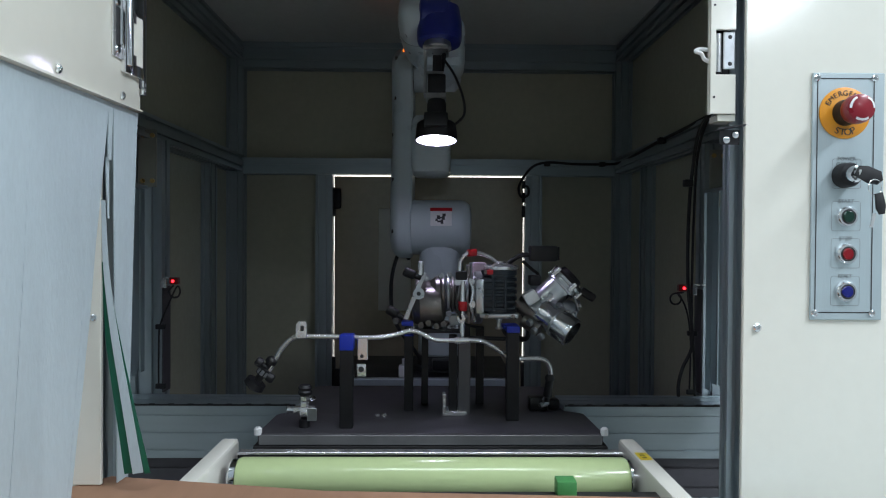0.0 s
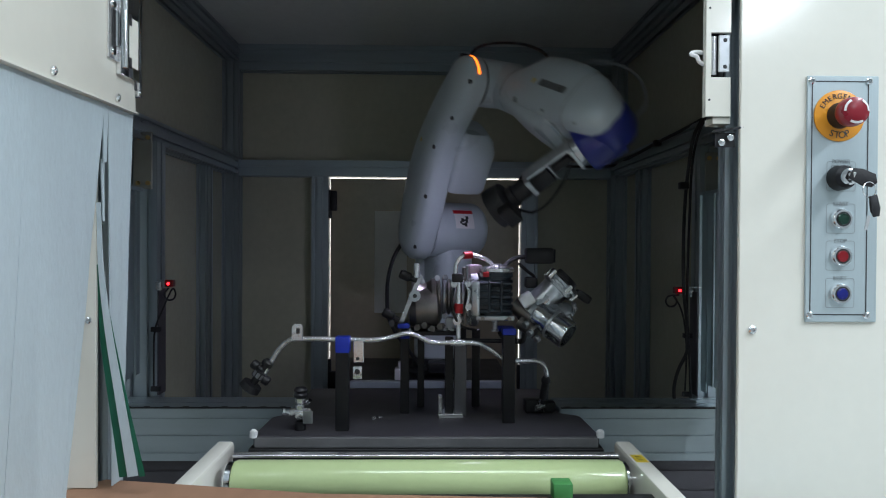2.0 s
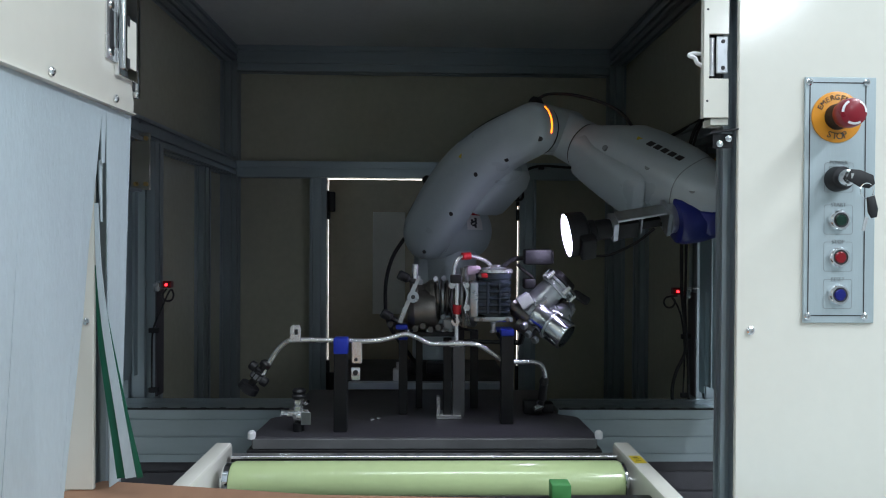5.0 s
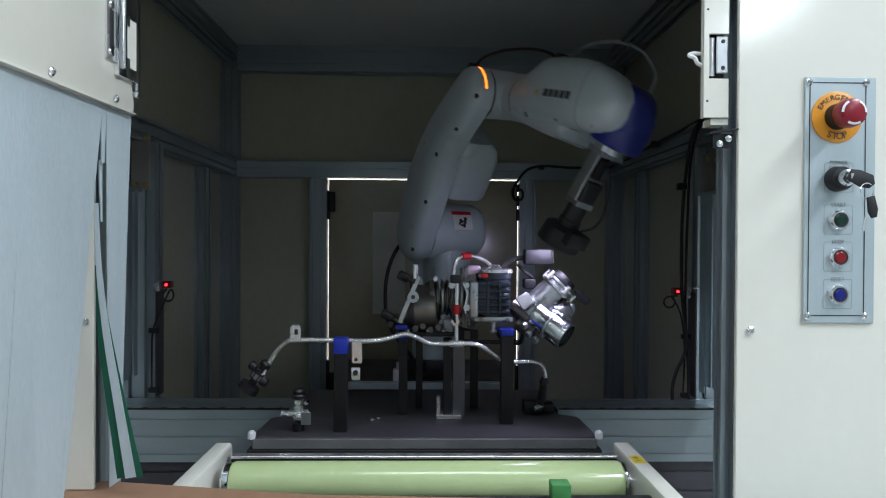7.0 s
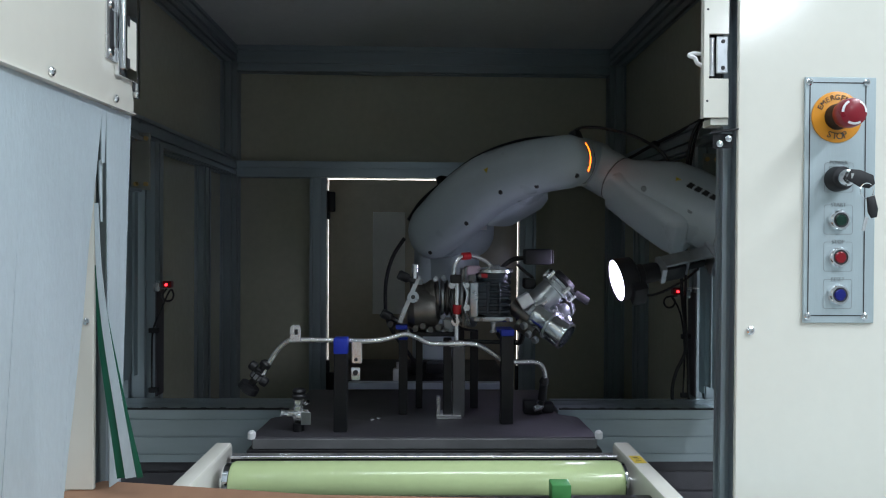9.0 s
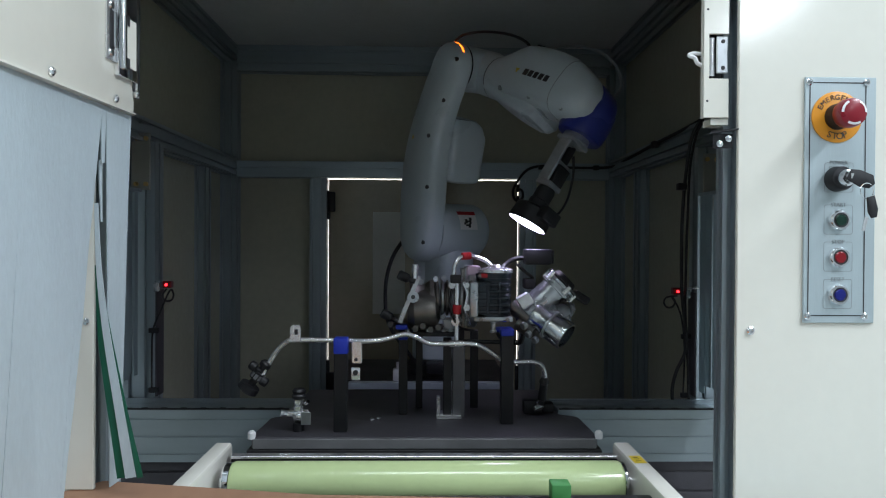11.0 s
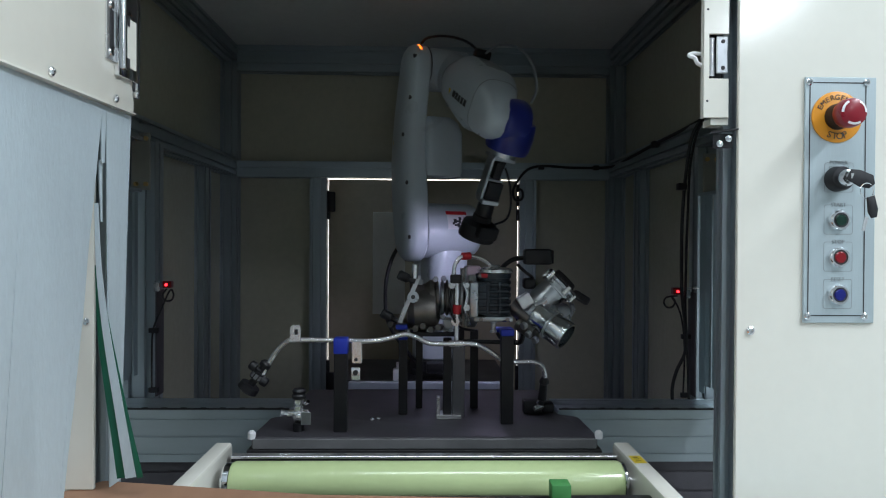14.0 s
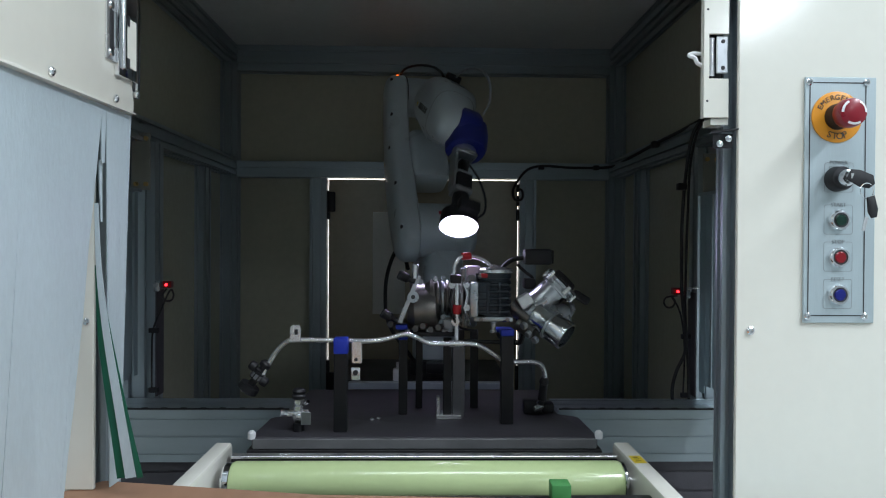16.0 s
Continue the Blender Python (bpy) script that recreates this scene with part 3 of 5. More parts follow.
ring = part("ring_light", lathe([(0.13, 0.02), (0.134, 0.031), (0.137, 0.034), (L4 - 0.004, 0.036), (L4 + 0.0006, 0.0355), (L4 + 0.0006, 0.0345), (L4 - 0.003, 0.0343), (L4 - 0.003, 0)], seg=48), PLASTIC, tool, "black ring light housing", True)
part("glow", lathe([(L4 - 0.0026, 0.034), (L4 - 0.001, 0.034), (L4 - 0.0006, 0.0335), (L4 - 0.0006, 0)], seg=48), RING_GLOW, ring, "glowing white ring face", True)
part("label", box(-0.012, 0.004, 0.0355, 0.0368, 0.146, 0.157), WHITE, ring, "white label", True)
part("grip", box(-0.02, 0.02, -0.045, -0.026, 0.128, 0.152, 0.003), PLASTIC, tool, "", True)
part("cable", tube([(-0.012, -0.004, 0.02), (-0.03, -0.01, 0.05), (-0.045, -0.012, 0.09), (-0.048, -0.006, 0.118), (-0.036, 0, 0.132), (-0.025, 0, 0.138)], 0.0022, 8), RUBBER, tool, "thin black cable", True)


def joint_frames(q):
    """The moving parts' poses in the robot's space, from its joint angles in degrees."""
    t1, t2, ph, t4, t5, t6 = (radians(a) for a in q)
    r, s, z = Vector((math.sin(t1), -math.cos(t1), 0)), Vector((-math.cos(t1), -math.sin(t1), 0)), Vector((0, 0, 1))
    up = math.sin(t2) * r + math.cos(t2) * z
    f = math.cos(ph) * r + math.sin(ph) * z
    n = f.cross(s)
    shoulder = r * A1 + z * RISE
    e = shoulder + up * L1 + s * INSIDE
    y4 = math.cos(t4) * n + math.sin(t4) * s
    x4 = y4.cross(f)
    wv = e + f * L2
    t = math.cos(t5) * f + math.sin(t5) * y4
    y5 = t.cross(x4)
    x6 = math.cos(t6) * x4 + math.sin(t6) * y5
    return (axes((0, 0, 0), s, z.cross(s)), axes(shoulder + s * SIDE, s, up.cross(s)), axes(e, s, n), axes(e, x4, f.cross(x4)),
            axes(wv, x4, y5), axes(wv + t * L3, x6, t.cross(x6)))


MOVING = (turret, arm, elbow, fore, wrist, tool)


# ---- conveyor and fixture ----
plate = thing("fixture_plate", (0, 1.23, 0.835), "black anodised fixture plate with a bare edge on the conveyor", "fixture plate")
pl = [(-0.26, 1.05), (0.26, 1.05), (0.263, 1.055), (0.2585, 1.168), (0.253, 1.176), (0.232, 1.188), (0.2275, 1.196), (0.2285, 1.38), (0.222, 1.389), (-0.225, 1.389), (-0.2315, 1.38), (-0.2315, 1.19), (-0.236, 1.181), (-0.254, 1.168), (-0.2585, 1.16), (-0.263, 1.055)]
part("top", extrude(pl, pose(0, 0, 0.838), 0.018, 0.0015, 2), PLATEN, plate)
part("edge", box(-0.2595, 0.2595, 1.0475, 1.0497, 0.8385, 0.8535, 0.0005, 1), PLATEN_EDGE, plate, "bare metal front edge")
part("underlay", box(-0.268, 0.268, 1.044, 1.165, 0.829, 0.8375, 0.001, 1), RUBBER, plate, "black rubber underlay")
for x in (-0.262, 0.264):
    part("bumper", lathe([(0, 0.006), (0.009, 0.006), (0.012, 0.003), (0.012, 0)], (x, 1.052, 0.853), seg=16), WHITE, plate, "white corner bumper")
for x, y in ((-0.089, 1.149), (-0.078, 1.152)):
    part("bolt", lathe([(0, 0.004), (0.003, 0.004), (0.004, 0.002), (0.004, 0)], (x, y, 0.856), seg=6), STEEL, plate, "bright bolt head")
solo("conveyor_bed", box(-0.272, 0.272, 1.0, 1.165, 0.6605, 0.8285, bm=box(-0.226, 0.223, 1.1655, 1.46, 0.6605, 0.8375)), BLACK, "dark conveyor bed under the fixture plate", "conveyor")
solo("conveyor_tray", box(-0.3, 0.3, 0.74, 0.945, 0.70, 0.7895, 0.002), BLACK, "dark sheet metal tray under the roller", "tray")
bar = thing("cross_bar", (0, 0.958, 0.6605), "bright steel strip on a dark cross bar behind the roller", "bar")
part("strip", box(-0.2655, 0.2655, 0.95, 0.966, 0.8532, 0.8574, 0.0008, 1), STEEL, bar, "bright steel strip")
part("body", box(-0.265, 0.265, 0.952, 0.965, 0.6605, 0.8528), BLACK, bar)

roller = thing("conveyor_roller", (0, 0.9, 0.840), "pale green plastic covered conveyor roller", "roller")
part("sleeve", lathe([(0, 0.02), (0, 0.0245), (0.004, 0.026), (0.499, 0.026), (0.503, 0.0245), (0.503, 0.02)], (-0.2485, 0.9, 0.840), (1, 0, 0), 48), GREEN_ROLL, roller)
for x, w_ in ((-0.2585, 0.009), (0.2551, 0.004)):
    part("end_ring", lathe([(0, 0.012), (0.0, 0.0225), (0.002, 0.024), (w_, 0.024), (w_, 0.012)], (x, 0.9, 0.840), (1, 0, 0), 32), CHROME, roller, "bright end ring")
    part("axle", cyl((x - 0.005, 0.9, 0.840), (x + 0.012, 0.9, 0.840), 0.008), STEEL, roller)
for x0, x1, y0 in ((-0.294, -0.2715, 0.8), (0.2665, 0.289, 0.74)):
    g = thing("conveyor_rail", ((x0 + x1) / 2, 0.7, 0.8), "cream painted conveyor side rail", "conveyor rail", "conveyor rails")
    part("rail", extrude([(y0, 0.79), (0.98, 0.79), (0.984, 0.8), (0.984, 0.862), (0.978, 0.868), (y0, 0.868)], axes((x0, 0, 0), Y, Z), x1 - x0, 0.003, 2), CREAM, g)
    if x0 > 0:
        part("sticker", box(x0 + 0.003, x1 - 0.004, 0.885, 0.915, 0.8681, 0.8686), STICKER_YELLOW, g, "small yellow warning sticker")
        for a in (0.892, 0.9, 0.907):
            part("print", box(x0 + 0.007, x1 - 0.009, a, a + 0.0018, 0.8686, 0.8688), INK, g)
solo("green_block", box(0.1455, 0.168, 0.792, 0.814, 0.8523, 0.8725, 0.0012), GREEN, "small green foam block on the dark pad", "block")
solo("dark_pad", box(-0.27, 0.27, 0.5, 0.818, 0.842, 0.8522, 0.002), RUBBER, "thin dark rubber pad on the table", "pad")
card = extrude([(-0.42, 0.72), (-0.362, 0.79), (-0.115, 0.745), (0.3, 0.722), (0.34, 0.3), (-0.43, 0.3)], pose(0, 0, 0.8525), 0.0275, 0.002, 2)
solo("cardboard_box", card, CARD, "flat brown corrugated cardboard box on the table", "cardboard")
desk = thing("work_table", (-0.1, 0.3, 0.0), "grey work table before the cell", "table")
part("tabletop", box(-0.7, 0.5, -0.1, 0.73, 0.81, 0.8415, 0.003), FACE, desk)
for x in (-0.66, 0.46):
    for y in (-0.06, 0.69):
        part("leg", box(x - 0.02, x + 0.02, y - 0.02, y + 0.02, 0.0, 0.8095, 0.002, 1), ALU, desk)


# ---- posts on the plate ----
def post(x, y, w, z1, label, material=BLACK, tip=None, foot=False, d=None):
    d = d or w
    g = thing("fixture_post", (x, y, 0.856), label, "fixture post", "fixture posts")
    part("column", box(x - w / 2, x + w / 2, y - d / 2, y + d / 2, 0.8562, z1, 0.0012, 1), material, g)
    if tip:
        part("tip", box(x - w / 2 - 0.0008, x + w / 2 + 0.0008, y - d / 2 - 0.0008, y + d / 2 + 0.0008, z1 - 0.001, z1 + tip, 0.002), BLUE, g, "blue plastic tip")
    return g


post(-0.132, 1.084, 0.0205, 0.978, "square black post with a blue plastic tip", tip=0.024)
post(-0.039, 1.191, 0.015, 0.985, "slim square black fixture post", tip=0.004)
post(0.132, 1.131, 0.0205, 1.0, "square black post with a blue plastic tip", tip=0.01)
post(0.086, 1.24, 0.014, 0.995, "slim square black fixture post")
post(0.062, 1.255, 0.014, 0.995, "slim square black fixture post")
post(-0.012, 1.235, 0.012, 0.99, "slim square black fixture post")
g = post(0.036, 1.168, 0.014, 0.99, "black post on a bare steel foot")
part("foot", box(0.018, 0.059, 1.15, 1.186, 0.8563, 0.864, 0.001, 1), STEEL, g, "bare steel foot")
part("stop", box(0.018, 0.0245, 1.152, 1.17, 0.8645, 0.893, 0.001, 1), STEEL, g, "bare steel stop")
g = post(0.055, 1.172, 0.021, 0.978, "grey machined aluminium fixture post", mat("grey_post", (0.13, 0.13, 0.14), 0.4, 0.6, 0.1), d=0.016)
part("cross_pin", cyl((0.062, 1.165, 0.985), (0.15, 1.15, 0.985), 0.0035, 10), BLACK, g)

# robot stand behind the plate
stand = thing("robot_stand", (0.0, 1.62, 0.66), "dark robot stand with a bright steel top plate", "stand")
part("front_bar", box(-0.168, 0.165, 1.5, 1.522, 0.8325, 0.847, 0.001, 1), mat("zinc_bar", (0.55, 0.63, 0.68), 0.35, 0.35, 0.12, 12), stand, "bright steel front bar")
part("deck", box(-0.2, 0.18, 1.5225, 1.8, 0.833, 0.8475, 0.001, 1), BLACK, stand, "black deck plate")
part("column", box(-0.16, 0.16, 1.54, 1.78, 0.6605, 0.8328, 0.003), BLACK, stand)
b = box(-0.072, -0.046, 1.51, 1.535, 0.848, 0.874, 0.003)
cyl((-0.059, 1.52, 0.874), (-0.059, 1.52, 0.888), 0.006, 12, bm=b)
solo("air_fitting", b, WHITE, "small white air fitting on the stand", "fitting")
solo("base_cable", tube([Vector((-0.05, 1.5700, 1.16)), Vector((-0.075, 1.5650, 1.12)), Vector((-0.0885, 1.5600, 1.075)), Vector((-0.092, 1.5600, 1.03)), Vector((-0.088, 1.5600, 0.98)), Vector((-0.07, 1.5700, 0.94)), Vector((-0.045, 1.5800, 0.905)), Vector((-0.0074, 1.6000, 0.8502))], 0.0042, 8), RUBBER, "black cable hanging from the robot shoulder", "cable")


# ---- the turbocharger on its posts ----
TY = 1.2
turbo = thing("turbocharger", (0.05, TY, 0.99), "turbocharger with iron turbine housing and aluminium valve on posts", "turbocharger")
part("turbine_housing", lathe([(0, 0.026), (0.001, 0.0325), (0.01, 0.0335), (0.018, 0.0275), (0.026, 0.0255), (0.032, 0.029), (0.035, 0.0315), (0.042, 0.0315), (0.045, 0.028), (0.05, 0.026)], Vector((-0.0275, 1.2000, 1.0525)), (1, 0, 0.06), 40), IRON, turbo, "dull brown iron turbine housing")
part("volute", lathe([(0, 0.016), (0.003, 0.028), (0.014, 0.036), (0.034, 0.0365), (0.05, 0.033), (0.057, 0.02)], Vector((-0.034, 1.1930, 1.0350)), (1, 0, 0.05), 36), IRON, turbo)
for x, r, m_ in ((0.0245, 0.0335, CAST), (0.0325, 0.031, IRON), (0.0405, 0.0335, CAST), (0.0562, 0.036, CAST)):
    part("clamp_band", lathe([(0, r - 0.004), (0.0015, r), (0.0045, r), (0.006, r - 0.004)], Vector((x, 1.2000, 1.0553)), (1, 0, 0), 40), m_, turbo, "v-band clamp")
for x, z in ((-0.012, 1.082), (0.0135, 1.087), (0.027, 1.0885), (0.0265, 1.023)):
    part("stud", lathe([(0, 0.0035), (0.007, 0.0035), (0.0075, 0.005), (0.011, 0.005), (0.011, 0)], Vector((x, 1.1760, z)), (0.2, -1, 0.2), 6), DULL, turbo, "dull hexagon stud")
part("core", lathe([(0, 0.025), (0.02, 0.027), (0.03, 0.022), (0.05, 0.03)], Vector((0.0298, 1.2000, 1.0553)), (1, 0, 0), 28), IRON, turbo)
part("back_plate", box(*[v for p in zip(Vector((0.0649, 1.1750, 1.0086)), Vector((0.0863, 1.2300, 1.1103))) for v in p], 0.004, bm=lathe([(0, 0.05), (0.003, 0.053), (0.014, 0.053), (0.017, 0.05)], Vector((0.0689, 1.2000, 1.0574)), (1, 0, 0), 40)), CAST, turbo, "cast aluminium back plate")
part("lug", box(*[v for p in zip(Vector((0.0717, 1.1320, 1.0285)), Vector((0.0851, 1.1700, 1.0855))) for v in p], 0.003), CAST, turbo, "machined lug")
part("pink_seal", box(*[v for p in zip(Vector((0.0677, 1.1650, 1.0857)), Vector((0.0914, 1.1800, 1.1119))) for v in p], 0.004), mat("pink_plastic", (0.6, 0.45, 0.55), 0.5), turbo, "pale pink plastic seal")
# clamp bar on the outlet flange
d = (Vector((-0.0165, 1.1500, 1.0918)) - Vector((-0.0460, 1.1500, 1.0187))).normalized()
part("outlet_flange", extrude([(-0.0036, -0.003), (0.0036, -0.003), (0.0036, 0.003), (-0.0036, 0.003)], axes(Vector((-0.0443, 1.1550, 1.0162)), (-d).cross(Vector((0, 1, 0))), (0, 1, 0)), 0.085, 0.001, 1, bm=cyl(Vector((-0.0218, 1.1440, 1.0604)), Vector((-0.0222, 1.1600, 1.0592)), 0.0095, 24)), CAST, turbo, "dull steel clamp bar")
part("bar_hole", cyl(Vector((-0.0218, 1.1425, 1.0605)), Vector((-0.0219, 1.1450, 1.0603)), 0.0035, 16), INK, turbo)
for a, b_ in ((Vector((-0.0183, 1.1450, 1.0855)), Vector((-0.0453, 1.1450, 1.0975))), (Vector((-0.0467, 1.1450, 1.0202)), Vector((-0.0738, 1.1450, 1.0350)))):
    part("clamp_knob", lathe([(0, 0.004), (0.01, 0.0045), (0.013, 0.0075), (0.028, 0.008), (0.031, 0.006), (0.031, 0)], a, b_ - a, 16), PLASTIC, turbo, "black clamp knob")
part("clamp_pin", cyl(Vector((-0.0192, 1.1450, 1.0902)), Vector((-0.0185, 1.1450, 1.1144)), 0.0055, 14, 0.001), STEEL, turbo, "bright steel pin")
b = box(*[v for p in zip(Vector((-0.0506, 1.1500, 1.0056)), Vector((-0.0306, 1.1700, 1.0136))) for v in p], 0.002)
part("blue_pad", b, BLUE, turbo, "blue plastic pad")
for p in (Vector((-0.0180, 1.1550, 1.0069)), Vector((-0.0058, 1.1550, 1.0107)), Vector((0.0074, 1.1550, 1.0051)), Vector((0.0196, 1.1550, 1.0089)), Vector((-0.0602, 1.1550, 1.0134))):
    part("bolt", cyl(p, p + Vector((0.005, 0.015, 0)), 0.0055, 6), IRON, turbo)
# actuator
ac = Vector((0.1125, 1.1700, 1.0285))
part("actuator", lathe([(0, 0.03), (0.0005, 0.0305)] + [q for k in range(6) for q in ((0.006 + k * 0.0105, 0.0305), (0.0065 + k * 0.0105, 0.028), (0.01 + k * 0.0105, 0.028), (0.0105 + k * 0.0105, 0.0305))] + [(0.0705, 0.0305), (0.071, 0)], ac, Z, 36), CAN, turbo, "ribbed black actuator can")
rb = box(ac.x - 0.034, ac.x - 0.008, ac.y - 0.034, ac.y - 0.005, ac.z + 0.004, ac.z + 0.058, 0.003)
for k in range(5):
    box(ac.x - 0.0345, ac.x + 0.024, ac.y - 0.0355, ac.y - 0.02, ac.z + 0.006 + k * 0.0112, ac.z + 0.0115 + k * 0.0112, 0.0015, 1, bm=rb)
for dx in (-0.012, 0.008):
    box(ac.x + dx - 0.0022, ac.x + dx + 0.0022, ac.y - 0.0362, ac.y - 0.02, ac.z + 0.005, ac.z + 0.058, 0.001, 1, bm=rb)
part("ribs", rb, CAN, turbo)
part("actuator_cap", lathe([(0, 0.029), (0.001, 0.0305), (0.006, 0.0305), (0.008, 0.026), (0.011, 0.01), (0.014, 0.008), (0.014, 0)], ac + Vector((0.003, 0, 0.0711)), Z, 32), STEEL, turbo, "bright aluminium cap")
part("actuator_foot", box(ac.x - 0.033, ac.x + 0.03, ac.y - 0.032, ac.y + 0.03, ac.z - 0.008, ac.z, 0.002), CAST, turbo, "aluminium foot plate")
part("nipple", lathe([(0, 0.006), (0.004, 0.006), (0.005, 0.004), (0.016, 0.004), (0.017, 0.006), (0.02, 0.006), (0.02, 0)], ac + Vector((0, -0.01, -0.008)), (0, 0, -1), 12), CAST, turbo, "small metal nipple")
part("lower_frame", box(*[v for p in zip(Vector((0.1200, 1.1800, 0.9965)), Vector((0.1500, 1.2200, 1.0034))) for v in p], 0.002), BLUE, turbo, "blue plastic cradle")
# oil and water lines
part("oil_line", tube([Vector((0.0452, 1.1500, 1.0958)), Vector((0.0469, 1.1500, 1.1127)), Vector((0.0562, 1.1500, 1.1258)), Vector((0.0706, 1.1550, 1.1286)), Vector((0.0931, 1.1650, 1.1229)), Vector((0.1078, 1.1700, 1.1124)), Vector((0.1127, 1.1700, 1.0990))], 0.0036, 10), STEEL, turbo, "bright bent steel oil line")
part("tape", cyl(Vector((0.0590, 1.1500, 1.1277)), Vector((0.0724, 1.1550, 1.1287)), 0.0062, 12), RED_TAPE, turbo, "red tape")
part("drain_line", tube([Vector((0.0506, 1.1450, 1.0849)), Vector((0.0499, 1.1440, 1.0430)), Vector((0.0501, 1.1440, 1.0150)), Vector((0.0502, 1.1420, 0.9883))], 0.0042, 10), STEEL, turbo, "bright steel drain line")
part("tape", cyl(Vector((0.0500, 1.1440, 1.0328)), Vector((0.0508, 1.1440, 1.0477)), 0.0075, 12), RED_TAPE, turbo, "red tape")
part("red_clip", box(*[v for p in zip(Vector((0.0903, 1.1400, 1.0928)), Vector((0.1005, 1.1500, 1.0999))) for v in p], 0.001), RED_TAPE, turbo, "red clip")
for p, r in ((Vector((0.0476, 1.1400, 1.0898)), 0.0085), (Vector((0.0480, 1.1400, 1.0202)), 0.0075), (Vector((0.0421, 1.1400, 1.0805)), 0.006), (Vector((0.0665, 1.1400, 1.0435)), 0.006), (Vector((0.0662, 1.1400, 1.0806)), 0.005)):
    part("banjo_bolt", cyl(p, p + Vector((0.006, 0.03, 0)), r, 6), STEEL, turbo, "bright banjo bolt")
# plug with its lead
p0, p1 = Vector((0.1675, 1.1800, 1.1297)), Vector((0.2148, 1.2120, 1.1135))
part("plug", box(p0.x, p1.x, p0.y, p1.y, p1.z, Vector((0.1674, 1.1800, 1.1403)).z, 0.004), PLASTIC, turbo, "black plug on its lead")
part("plug_rim", box(p1.x - 0.0005, p1.x + 0.0025, p0.y + 0.002, p1.y - 0.002, p1.z + 0.002, p1.z + 0.0248, 0.0008, 1), PLASTIC, turbo, "raised plug rim")
part("plug_socket", box(p1.x + 0.0024, p1.x + 0.0028, p0.y + 0.006, p1.y - 0.006, p1.z + 0.006, p1.z + 0.0208), INK, turbo, "dark socket")
part("lead", tube([Vector((0.1723, 1.2000, 1.1254)), Vector((0.1517, 1.2000, 1.1224)), Vector((0.1371, 1.2000, 1.1135)), Vector((0.1272, 1.1900, 1.1040))], 0.004, 8), RUBBER, turbo, "black lead")
part("lead", tube([Vector((0.1567, 1.2000, 1.1136)), Vector((0.1715, 1.2000, 1.1000)), Vector((0.1834, 1.2000, 1.0902)), Vector((0.1776, 1.2000, 1.0775))], 0.0028, 8), RUBBER, turbo, "black lead")
# valve
lb = axes(Vector((0.1499, 1.1500, 1.0597)), (0.85, 0, 0.5), (0, 1, 0))
part("valve_bracket", extrude([(-0.0105, -0.01), (0.0115, -0.01), (0.0115, 0.012), (-0.0105, 0.012)], lb @ pose(0.009, 0, -0.022), 0.0215, 0.003, 2), mat("pale_casting", (0.72, 0.73, 0.74), 0.45, 0.5, 0.1, 60), turbo, "pale cast bracket")
va, vb = Vector((0.1702, 1.1700, 1.0287)), Vector((0.2274, 1.1700, 1.0825))
vd = (vb - va).normalized()
part("valve_body", lathe([(0, 0.012), (0.002, 0.018), (0.018, 0.0195), (0.02, 0.0235), (0.024, 0.0245), (0.062, 0.0245), (0.063, 0.0285), (0.067, 0.0285), (0.068, 0.0255), (0.073, 0.0255), (0.0735, 0.029), (0.078, 0.029), (0.079, 0.0)], va, vd, 36), CAST, turbo, "cast aluminium valve body")
part("valve_cover", lathe([(0, 0.03), (0.004, 0.03), (0.005, 0.022), (0.012, 0.02), (0.012, 0)], va + vd * 0.0795, vd, 24), PLASTIC, turbo, "black cover")
for k in range(5):
    a = k * 1.256
    side = vd.orthogonal().normalized()
    o = va + vd * 0.066 + (math.cos(a) * side + math.sin(a) * vd.cross(side)) * 0.031
    part("cover_bolt", cyl(o, o + vd * 0.016, 0.0042, 8), STEEL, turbo, "bright cover bolt")
part("valve_plug", extrude([(-0.012, -0.009), (0.014, -0.009), (0.018, 0.0), (0.014, 0.01), (-0.012, 0.01)], axes(Vector((0.2587, 1.1800, 1.0532)), (0.8, 0, -0.5), (0, 1, 0)), 0.014, 0.003, 2), PLASTIC, turbo, "black plug")
part("valve_arm", lathe([(0, 0.006), (0.003, 0.0115), (0.012, 0.013), (0.02, 0.012), (0.026, 0.0085), (0.03, 0)], Vector((0.2120, 1.1500, 1.0330)), (1, 0.1, 0.35), 20, bm=cyl(Vector((0.2086, 1.1450, 1.0388)), Vector((0.2422, 1.1700, 1.0319)), 0.0095, 18, 0.002)), DULL, turbo)
part("valve_rim", lathe([(0, 0.008), (0.001, 0.0105), (0.004, 0.0105), (0.005, 0.007), (0.008, 0.006), (0.008, 0)], Vector((0.2405, 1.1560, 1.0420)), (1, -0.2, 0.25), 16), DULL, turbo)
wa, wb = Vector((0.1826, 1.1550, 1.0321)), Vector((0.2261, 1.1250, 1.0004))
wd = (wb - wa).normalized()
part("outlet_pipe", lathe([(0, 0.018), (0.0, 0.021), (0.01, 0.0225), (0.02, 0.0215), (0.028, 0.0245), (0.064, 0.0245), (0.065, 0.0235), (0.065, 0.0205), (0.02, 0.0195), (0.02, 0)], wa, wd, 36), TURNED, turbo, "open cast aluminium outlet pipe")
for p in (Vector((0.1719, 1.1450, 1.0013)), Vector((0.1832, 1.1450, 0.9920)), Vector((0.1643, 1.1450, 1.0153))):
    part("pipe_lug", cyl(p, p + Vector((-0.006, -0.005, -0.003)), 0.006, 12, 0.001), CAST, turbo)
b = cyl(Vector((0.1554, 1.1700, 1.0152)), Vector((0.1800, 1.1550, 1.0000)), 0.012, 16)
